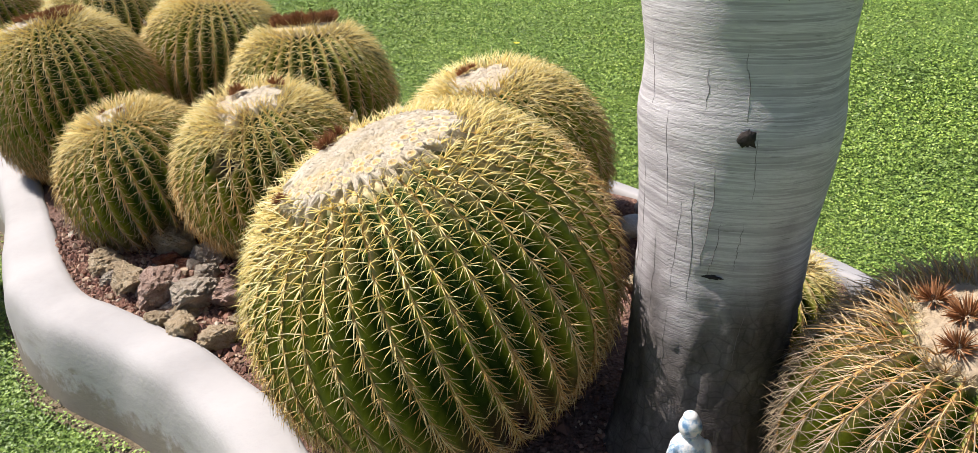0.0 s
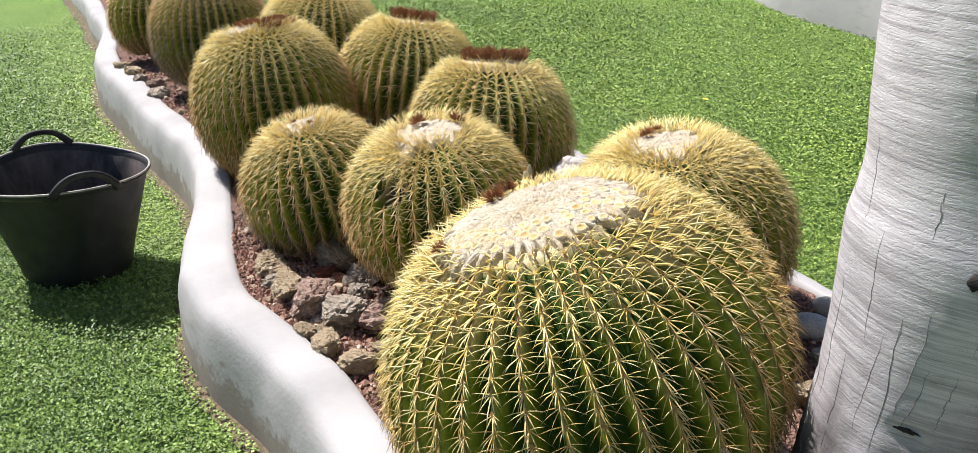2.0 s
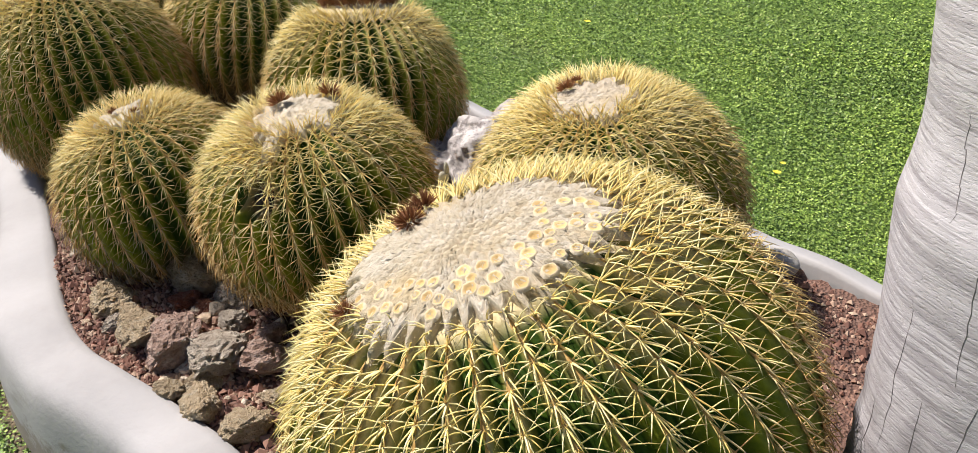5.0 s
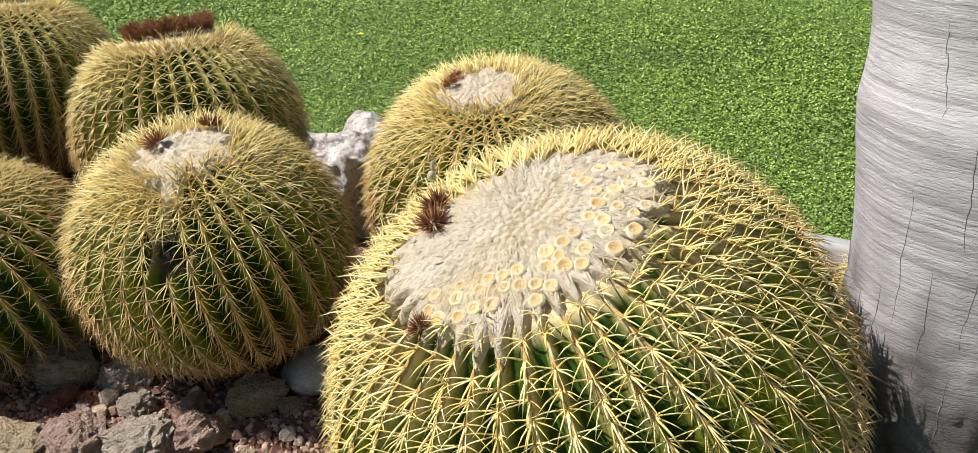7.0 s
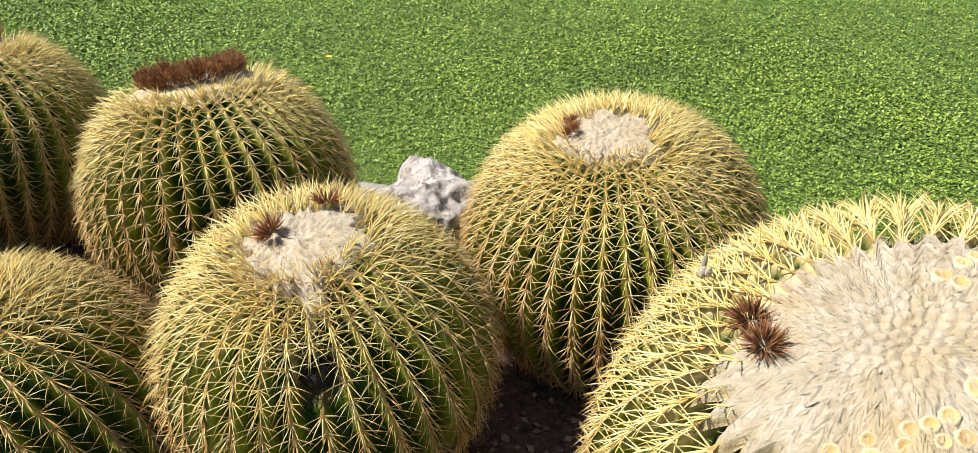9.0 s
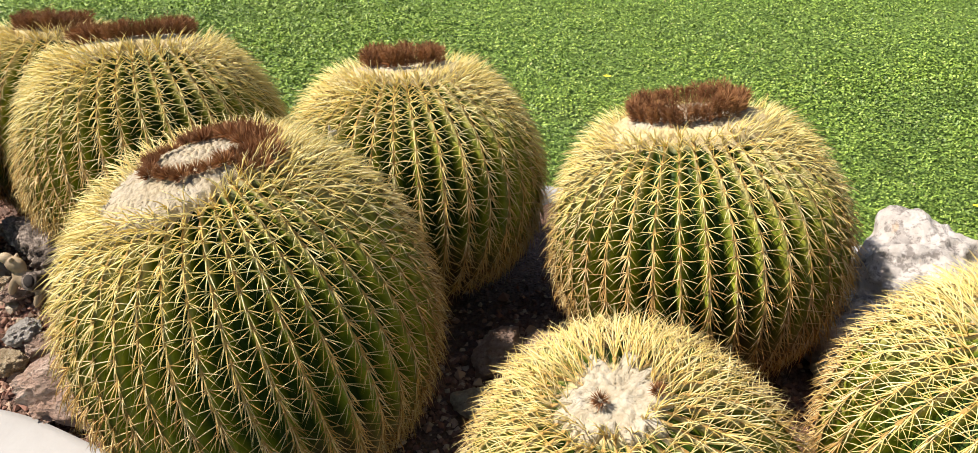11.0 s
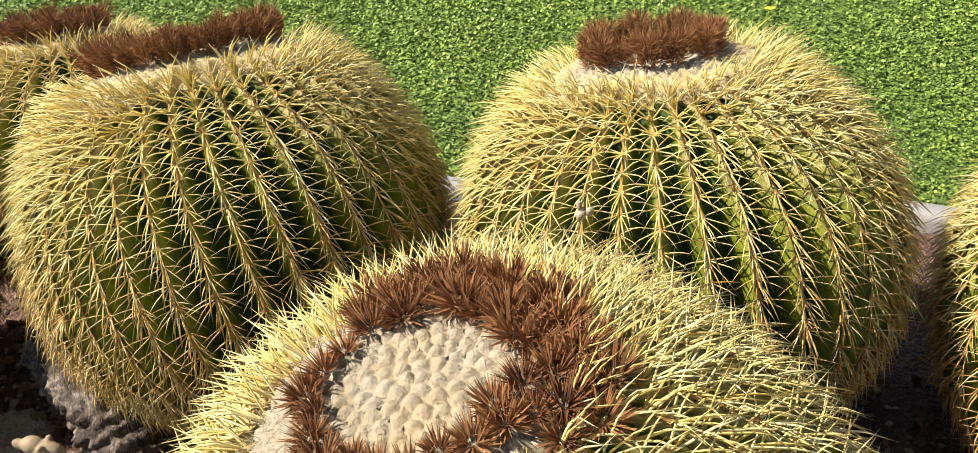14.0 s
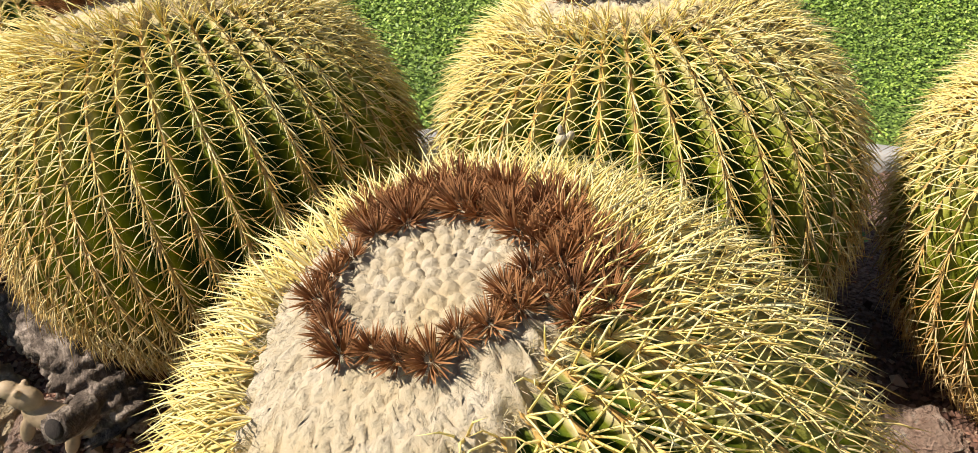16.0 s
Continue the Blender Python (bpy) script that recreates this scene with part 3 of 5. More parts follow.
def cactus(label, x, y, z, r, k, lean=(0, 0), ribs=34, crown=0.12, patch=None, ring=None, tufts=(), scars=0, seed=1, rich=1.0, fuzz=1.0, hole=None, oval=0.0, old=0.0, inner=0.86, worn=None, dull=0.0, far=False, ragged=0.0):
    """A golden barrel cactus. z: the middle of its body; r: half its width with spines; k: height to width; lean: degrees towards +x and +y.
    crown: radius of the woolly top; ring: (inner, outer, spacing, from, to) of the dried flowers; tufts: single ones (radius, angle)."""
    r0 = np.random.default_rng(seed)
    R, foot = r - 0.028, min(z - r * k * 0.93, float(bed_z(x, y)))
    thing = tagged(new("barrel_cactus"), label, "cactus", "golden barrel cacti in the bed")
    thing.location = (x, y, foot)
    turn = np.array(Euler((radians(-lean[1]), radians(lean[0]), 0)).to_matrix())
    mid = np.array((0, 0, z - foot))
    high = k * r - 0.02
    top_at = lambda d: high * np.sqrt(np.clip(1 - (np.abs(d) / R) ** 2.5, 0.004, None))  # noqa: E731
    place = lambda v: v @ turn.T + mid  # noqa: E731
    # body with ribs
    across_rib = np.array([0, 0.06, 0.15, 0.3, 0.5, 0.7, 0.85, 0.94])
    per, rows = len(across_rib), 46
    cols = ribs * per
    th0 = math.asin(min(0.9, crown * 0.94 / R))
    th = np.r_[np.linspace(th0 * 0.5, radians(150), rows)]
    u = np.tile(across_rib, ribs)
    du = np.minimum(u, 1 - u)
    phase = r0.uniform(0, 6.28)
    gap = 2 * np.pi * R / ribs
    wob = np.array([0.05 * math.sin(a * 2.3 + phase) for a in th]) * 2 * np.pi / ribs * 3
    ph = (np.repeat(np.arange(ribs), per) + u) / ribs * 2 * np.pi
    uneven = lambda p, t: 1 + (0.018 * np.sin(p * 2 + phase) + 0.012 * np.sin(p * 3 + 2 * phase)) * smoothstep(th0, th0 + 0.7, t)  # noqa: E731
    depth = 0.82 * gap * np.clip(np.sin(th), 0.05, 1) ** 0.9 * smoothstep(th0 * 0.84, th0 + 0.14, th)
    off = depth[:, None] * np.sin(np.pi * du)[None] ** 0.6
    rad = (R - off) * uneven(ph[None], th[:, None]) - 0.012 * (1 - smoothstep(th0 * 0.75, th0 * 0.95, th[:, None]))
    ang = ph[None] + wob[:, None]
    body = np.stack([rad * np.sin(th)[:, None] * np.cos(ang), rad * np.sin(th)[:, None] * np.sin(ang), np.where(np.cos(th)[:, None] > 0, rad / R * top_at(R * np.sin(th))[:, None], rad * k * np.cos(th)[:, None])], -1)
    reach = 0.22 if worn else 0.0
    felt = np.clip(1 - smoothstep(th0 * 0.88, th0 + 0.05, th)[:, None] + (1 - smoothstep(0.02, 0.13 + 0.4 * reach, du))[None] * (1 - smoothstep(th0 + 0.15 + 0.5 * reach, th0 + 0.75 - reach, th)[:, None]) + (du < 0.05)[None] * 0.25, 0, 1)
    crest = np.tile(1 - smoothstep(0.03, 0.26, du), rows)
    cork = np.repeat(smoothstep(1.75, 2.3, th), cols)
    if hole:
        hx = np.array(hole[:3])
        d = np.linalg.norm(place(body.reshape(-1, 3)) + (x, y, foot) - hx, axis=1)
        dent = np.clip(1 - d / hole[3], 0, 1) ** 0.7
        body = (body.reshape(-1, 3) * (1 - 0.26 * dent)[:, None]).reshape(body.shape)
        cork = np.maximum(cork, np.clip(dent * 2.5, 0, 1))
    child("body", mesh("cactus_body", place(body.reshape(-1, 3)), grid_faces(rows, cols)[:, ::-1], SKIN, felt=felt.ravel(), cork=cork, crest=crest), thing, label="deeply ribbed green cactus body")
    if hole:
        way = np.array(hole[:3]) - (x, y, z)
        spot = np.array(hole[:3]) - (x, y, foot) - 0.052 * way / np.linalg.norm(way)
        ve, fa = ball((0, 0, 0), (0.028, 0.026, 0.022), 12, 18)
        child("rot_hole", mesh("rot_hole", ve * (1 + 0.04 * r0.standard_normal((len(ve), 1))) + spot, fa, DARK), thing, label="dark rotten hole")
        # dead felt and broken spines reach from the crown down to the hole
        spot = np.array(hole[:3])
        at = place(body.reshape(-1, 3)) + (x, y, foot)
        rise = np.clip((at[:, 2] - spot[2]) / 0.11, -0.3, 1.2)
        strip = np.hypot(at[:, 0] - spot[0] - 0.012 * rise, (at[:, 1] - spot[1]) * 0.25) < 0.05 + 0.03 * np.clip(rise, 0, 1)
        pool = np.nonzero(strip & (rise > -0.25) & (rise < 1.15) & (at[:, 1] < y))[0]
        pick = r0.choice(pool, 1800)
        b = body.reshape(-1, 3)[pick] + r0.normal(0, 0.004, (1800, 3))
        w = b / np.linalg.norm(b, axis=1)[:, None] * 0.5 + r0.standard_normal((1800, 3)) * 0.6
        w /= np.linalg.norm(w, axis=1)[:, None]
        v, f, tip, age = spines(b, w, w, r0.uniform(0.012, 0.03, 1800), np.full(1800, 0.0007), np.clip(r0.normal(0.6, 0.2, 1800), 0, 1))
        tagged(child("dead_felt", mesh("dead_felt", place(v), f, SPINE, tip=tip, age=age), thing, label="tan dead felt and broken spines above the hole"), kind="stuff")
    # areoles down every rib
    spots = []
    for i in range(ribs):
        a = th0 * r0.uniform(0.84, 0.96) * (1 - abs(oval)) * min(1, inner / 0.84)
        while a < radians(138):
            spots.append((i, a))
            a += (0.0235 + 0.0055 * smoothstep(0.4, 1.0, a)) / R * r0.uniform(0.88, 1.12) / rich
    spots = np.array(spots)
    ia, ta = spots[:, 0], spots[:, 1]
    pa = ia / ribs * 2 * np.pi + np.interp(ta, th, wob)
    irr = uneven(pa, ta)
    st, ct, cp, sp = np.sin(ta), np.cos(ta), np.cos(pa), np.sin(pa)
    point = np.stack([R * irr * st * cp, R * irr * st * sp, irr * np.where(ct > 0, top_at(R * st), R * k * ct)], -1)
    nor = np.stack([k * st * cp, k * st * sp, ct], -1)
    nor /= np.linalg.norm(nor, axis=1)[:, None]
    side = np.stack([-sp, cp, 0 * sp], -1)
    down = np.cross(side, nor)
    pole = np.arctan2(sp, cp)
    rim = crown * (1 + oval * np.cos(2 * pole))
    if patch:
        rim = rim * (1 + patch[0] * np.clip(np.cos(pole - radians(patch[1])), 0, 1) ** patch[2])
    bare = (np.hypot(point[:, 0], point[:, 1]) > (0.84 if ring else inner) * rim * (1 + ragged * r0.uniform(-1.4, 0.7, len(point)))) | (ct < 0.2)
    point, nor, side, down, ta = point[bare], nor[bare], side[bare], down[bare], ta[bare]
    if worn:
        # spines have dropped off the felted rib crests next to the wool
        at = np.degrees(np.arctan2(point[:, 1], point[:, 0]))
        front = smoothstep(worn[0], worn[0] + 25, at) * (1 - smoothstep(worn[1] - 25, worn[1], at))
        keep = r0.uniform(0, 1, len(point)) > 0.45 * front * (1 - smoothstep(1.1, 1.32, np.hypot(point[:, 0], point[:, 1]) / (crown * (1 + oval * np.cos(2 * np.radians(at))))))
        point, nor, side, down, ta = point[keep], nor[keep], side[keep], down[keep], ta[keep]
    if hole:
        d = np.linalg.norm(place(point) + (x, y, foot) - np.array(hole[:3]), axis=1)
        keep = d > hole[3] * 0.55
        point, nor, side, down, ta = point[keep], nor[keep], side[keep], down[keep], ta[keep]
    n = len(point)
    top = 1 - smoothstep(th0 + 0.05, th0 + 0.6, ta)
    edgy = 1 - smoothstep(th0 - 0.02, th0 + 0.22, ta)
    # turn, lift, length, thickness and share of the areoles that carry it: side spines, the long ones that hang down the rib, short ones by the crown
    kinds = [(a, 38, 0.051, 1.0, 1.0) for a in (-10, 22, 158, 190)] + [(a, 36, 0.05, 1.0, 0.95) for a in (52, 128)]
    kinds += [(90, 38, 0.056, 1.35, 1.0), (77, 27, 0.048, 1.2, 0.85), (103, 27, 0.048, 1.2, 0.85), (270, 62, 0.034, 0.9, 0.15)]
    low = smoothstep(0.7, 1.25, ta)
    b, w, bd, ln, rr, ag = [], [], [], [], [], []
    for turnby, lift, size, thick, share in kinds:
        pick = r0.uniform(0, 1, n) < share * (1 - 0.4 * edgy)
        m = int(pick.sum())
        sd, dn, no = side[pick], down[pick], nor[pick]
        az = radians(turnby) + np.sign(math.cos(radians(turnby)) + 1e-9) * (abs(math.cos(radians(turnby))) > 0.5) * 0.25 * smoothstep(0.9, 1.6, ta[pick]) + r0.normal(0, 0.1, m)
        el = np.clip(radians(lift) + r0.normal(0, 0.13, m) + edgy[pick] * (0.08 if worn else 0.4) + top[pick] * 0.25, 0, 1.4)
        flat = np.cos(az)[:, None] * sd + np.sin(az)[:, None] * dn
        b.append(point[pick] - no * 0.002)
        w.append(flat * np.cos(el)[:, None] + no * np.sin(el)[:, None])
        bd.append(0.6 * dn - 0.6 * no + 0.3 * flat)
        ln.append(size * r0.uniform(0.8, 1.18, m) * (1 + 0.16 * top[pick] - (0.1 * low[pick] if abs(math.cos(radians(turnby))) > 0.5 else 0.0) - (0.3 if worn else 0.0) * edgy[pick]) * fuzz)
        rr.append(np.full(m, 0.00112 * thick * (R / 0.34) ** 0.7) * (1 + 0.2 * top[pick]) * r0.uniform(0.85, 1.15, m))
        ag.append(np.clip(0.85 * smoothstep(th0 + 0.3, 1.6, ta[pick]) + r0.normal(0, 0.13, m) + old, 0, 0.85 + old))
    v, f, tip, age = spines(*(np.concatenate(q) for q in (b, w, bd, ln, rr, ag)))
    tagged(child("spine_coat", mesh("cactus_spines", place(v), f, SPINE, tip=tip, age=age), thing, label="dense golden curved spines"), kind="stuff")
    tiny = np.array([(1, 0, 0), (0, 1, 0), (-1, 0, 0), (0, -1, 0), (0, 0, 1)], float)
    o = (np.arange(n) * 5)[:, None, None]
    pads = point[:, None] + 0.0034 * (tiny[None, :, :1] * side[:, None] + 4.2 * tiny[None, :, 1:2] * down[:, None] + 0.7 * tiny[None, :, 2:] * nor[:, None])
    child("areole_felt", mesh("areoles", place(pads.reshape(-1, 3)), (np.array([(0, 1, 4), (1, 2, 4), (2, 3, 4), (3, 0, 4)])[None] + o).reshape(-1, 3), AREOLE), thing, label="brown felted areoles along the rib crests")["kind"] = "stuff"
    # woolly crown of small rounded tubercles
    kr, kc = (64, 256) if crown > 0.12 and not far else (36, 150)
    q, a = np.linspace(0.002, 1.0, kr), np.arange(kc) / kc * 2 * np.pi
    edge = crown * (1 + oval * np.cos(2 * a) + 0.06 * np.sin(3 * a + phase) + 0.05 * np.sin(5 * a + 2 * phase) + (0.1 if worn else 0.055) * np.cos(ribs * (a - wob[0])) + r0.normal(0, 0.014, kc))
    if patch:
        edge = edge * (1 + patch[0] * np.clip(np.cos(a - radians(patch[1])), 0, 1) ** patch[2])
    edge = edge * (1 + ragged * np.array([noise.noise(Vector((3 * math.cos(q), 3 * math.sin(q), seed))) + 0.6 * noise.noise(Vector((9 * math.cos(q), 9 * math.sin(q), seed))) for q in a]))
    dip = 1.0 if ring and ring[4] - ring[3] > 300 else 0.0
    px, py = (q[:, None] * edge * np.cos(a)).ravel(), (q[:, None] * edge * np.sin(a)).ravel()
    gold = np.arange(760)
    gr, ga = 0.0072 * np.sqrt(gold + 0.3), gold * 2.39996
    gx, gy = gr * np.cos(ga) + r0.normal(0, 0.001, 760), gr * np.sin(ga) + r0.normal(0, 0.001, 760)
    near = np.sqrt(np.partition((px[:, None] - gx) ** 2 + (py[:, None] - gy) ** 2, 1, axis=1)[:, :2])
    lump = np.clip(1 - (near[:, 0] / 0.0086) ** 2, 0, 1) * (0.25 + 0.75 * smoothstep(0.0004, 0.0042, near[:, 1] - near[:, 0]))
    rho = np.hypot(px, py)
    soft = np.array([noise.noise(Vector((a * 45, b * 45, seed))) + 0.5 * noise.noise(Vector((a * 120, b * 120, seed))) for a, b in zip(px, py)])
    h = top_at(rho) + 0.006 + 0.0065 * lump * (1 - 1.5 * ragged) + (0.0015 + 0.012 * ragged) * soft - 0.016 * smoothstep(0.88, 1.0, np.repeat(q, kc)) - 0.02 * dip * (1 - smoothstep(0.2, 0.6, np.repeat(q, kc)))
    # pit is strongest in the gaps between lumps, as painted crevice shade
    wool = child("woolly_crown", mesh("woolly_crown", place(np.stack([px, py, h], -1)), grid_faces(kr, kc), WOOL, pit=np.clip(0.6 - lump * 1.6, dull, 1), rim=np.repeat(smoothstep(*((0.62, 0.85) if dip else (0.86, 1.08)), q), kc)), thing, label="cream woolly crown of small tubercles")
    hairs = int((95000 + 260000 * ragged) * crown**2)
    hq, ha = np.sqrt(r0.uniform(0.05 if ragged else 0.62, 1.15 if not worn else 1.02, hairs)), r0.uniform(0, 2 * np.pi, hairs)
    hr = hq * np.interp(ha, a, edge)
    foot_at = np.stack([hr * np.cos(ha), hr * np.sin(ha), top_at(hr) + 0.005], -1)
    out = np.stack([np.cos(ha), np.sin(ha), 0 * ha], -1) * (0.25 + 0.9 * hq**2)[:, None] + (0, 0, 0.75) + 0.55 * r0.standard_normal((hairs, 3))
    out /= np.linalg.norm(out, axis=1)[:, None]
    hv, hf, _, _ = spines(foot_at, out, np.tile((0, 0, -1.0), (hairs, 1)), r0.uniform(0.003, 0.007, hairs) + (0.004 if worn else 0.014) * smoothstep(0.8, 1.0, hq), r0.uniform(0.00025, 0.0005, hairs), 0 * ha)
    tagged(child("crown_fuzz", mesh("crown_fuzz", place(hv), hf, WOOL, rim=np.repeat(smoothstep(*((0.62, 0.85) if dip else (0.88, 1.05)), hq), 7)), thing, label="fine cream fuzz on the crown"), kind="stuff")
    # dried flowers and scars stand in the wool
    dots = []
    if ring:
        for i in range(900):
            d, a = ring[2] * math.sqrt(i + 0.5), (i * 137.508) % 360
            if ring[0] < d < ring[1] and (a - ring[3]) % 360 <= ring[4] - ring[3]:
                dots.append((d + r0.normal(0, 0.002), radians(a + r0.normal(0, 2)), r0.uniform(0.8, 1.25)))
    dots += [(d, radians(a), s) for d, a, s in tufts]

    def stand(name, me, d, a, size, tilt):
        p = np.array([d * math.cos(a), d * math.sin(a), float(top_at(d)) + (0.0105 if name == 'flower_scar' else 0.02 if dip else 0.016)])
        ob = child(name, me, thing)
        m = Matrix.Translation(place(p)) @ Matrix(turn).to_4x4() @ Matrix.Rotation(a, 4, "Z") @ Matrix.Rotation(tilt, 4, "Y") @ Matrix.Rotation(r0.uniform(0, 6), 4, "Z")
        ob.matrix_basis = m @ Matrix.Diagonal((size, size, size, 1))

    for d, a, s in dots:
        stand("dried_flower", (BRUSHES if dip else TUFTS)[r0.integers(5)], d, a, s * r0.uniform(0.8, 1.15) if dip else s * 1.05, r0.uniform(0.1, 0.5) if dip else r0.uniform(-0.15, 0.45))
    cups = []
    while len(cups) < scars:
        a, f = radians(r0.uniform(-172, 22)), r0.uniform(0.5, 0.88)
        d = crown * (1 + oval * math.cos(2 * a)) * f
        if all(math.hypot(d * math.cos(a) - p, d * math.sin(a) - q) > 0.0172 for p, q in cups):
            cups.append((d * math.cos(a), d * math.sin(a)))
            stand("flower_scar", SCAR_MESH, d, a, r0.uniform(0.85, 1.25), d * k / R)
    return thing


FRONT_CACTI = [
    # label, middle, half width, height to width, lean, crown and flowers
    dict(label="largest golden barrel cactus with wide cream woolly crown", x=-0.121, y=1.394, z=0.572, r=0.412, k=0.88, lean=(-22, -5), ribs=40,
         crown=0.172, oval=0.14, tufts=((0.128, 134, 1.35), (0.148, 119, 1.35), (0.178, 200, 0.9)), scars=46, seed=3, fuzz=0.9, inner=0.94, ragged=0.12, worn=(-165, -65)),
    dict(label="small golden barrel cactus with a tawny spiny crown, near the kerb", x=-1.121, y=2.3, z=0.46, r=0.284, k=0.9, lean=(-15, -5), ribs=31, crown=0.07, inner=0.8, tufts=((0.02, 200, 0.7), (0.062, -30, 0.7)), seed=5, ragged=0.5, old=0.15),
    dict(label="golden barrel cactus, cream crown, two dry tufts, dark rotten hole", x=-0.637, y=2.074, z=0.563, r=0.296, k=0.875, lean=(-9, -6), ribs=34,
         crown=0.098, patch=(0.22, -100, 6), tufts=((0.045, 140, 1.5), (0.095, 43, 1.4)), seed=8, ragged=0.45, rich=1.05, hole=(-0.718, 1.865, 0.68, 0.055)),
    dict(label="golden barrel cactus with a pale flat crown, beside the lawn", x=0.03, y=2.183, z=0.536, r=0.35, k=0.885, lean=(-11, -6), ribs=39, crown=0.1, inner=0.8,
         tufts=((0.07, 142, 1.2), (0.085, 112, 0.9)), ragged=0.35, dull=0.3, seed=11),
]
MIDDLE_CACTI = [
    dict(label="golden barrel cactus with a full ring of dry brown flowers", x=-0.671, y=2.81, z=0.562, r=0.34, k=0.905, lean=(-4, 10), ribs=39, crown=0.165, ring=(0.086, 0.115, 0.0096, 0, 360), seed=14, rich=1.0, old=-0.1),
    dict(label="golden barrel cactus with small ring of dry brown flowers", x=-1.168, y=3.262, z=0.608, r=0.34, k=0.885, lean=(0, 9), ribs=38, crown=0.145, ring=(0.06, 0.088, 0.0094, 0, 360), seed=17, rich=1.15, old=-0.2),
    dict(label="golden barrel cactus, white woolly crown half ringed by brown flowers", x=-1.584, y=2.838, z=0.564, r=0.34, k=1.02, lean=(-10, 1), ribs=41,
         crown=0.125, dull=0.3, patch=(0.42, 203, 2.4), ring=(0.066, 0.136, 0.0126, -58, 102),
         tufts=tuple((0.077 + 0.005 * ((i * 7) % 3 - 1), 122 + 16 * i, 0.8 + 0.1 * (i % 3)) for i in range(12)), seed=20, rich=1.12),
    # old also dims these spines, so the shade is partly in their colour
    dict(label="shaded dark golden barrel cactus close to the kerb", x=-2.51, y=3.83, z=0.61, r=0.343, k=0.96, lean=(-5, 4), ribs=42, crown=0.12, ring=(0.07, 0.105, 0.0095, 0, 360), seed=23, rich=1.15, old=0.2),
]
FAR_CACTI = [
    dict(label="golden barrel cactus with a broad ring of dry brown flowers", x=-1.742, y=3.575, z=0.64, r=0.342, k=0.93, lean=(-1, 14), ribs=40, crown=0.182, ring=(0.102, 0.132, 0.0088, 0, 360), seed=26, rich=1.4, old=-0.2),
    dict(label="distant golden barrel cactus with a brown flower ring", x=-2.02, y=4.19, z=0.58, r=0.33, k=0.93, lean=(3, 6), ribs=31, crown=0.125, ring=(0.062, 0.096, 0.0095, 0, 360), seed=29, rich=1.15, far=True),
    dict(label="far golden barrel cactus by the bend of the kerb", x=-3.3, y=4.4, z=0.55, r=0.29, k=0.93, lean=(-4, 2), ribs=30, crown=0.11, seed=32, rich=0.85),
    # old greys these spines partly to paint in the trunk's shade
    dict(label="fuzzy straw-coloured barrel cactus shaded by the palm trunk", x=0.775, y=0.965, z=0.49, r=0.318, k=0.92, lean=(-8, -8), ribs=28, crown=0.12, old=0.93, rich=1.25, dull=0.8,
         tufts=((0.05, 150, 1.6), (0.07, 60, 1.5), (0.03, 260, 1.5), (0.09, 200, 1.4), (0.08, 240, 1.5), (0.1, 130, 1.5), (0.1, 280, 1.3)), seed=35, fuzz=1.2),
    dict(label="small young barrel cactus hidden behind the palm trunk", x=0.66, y=1.53, z=0.42, r=0.165, k=0.93, lean=(0, 0), ribs=21, crown=0.05, seed=38),
]
for spec in FRONT_CACTI + MIDDLE_CACTI + FAR_CACTI:
    cactus(**spec)


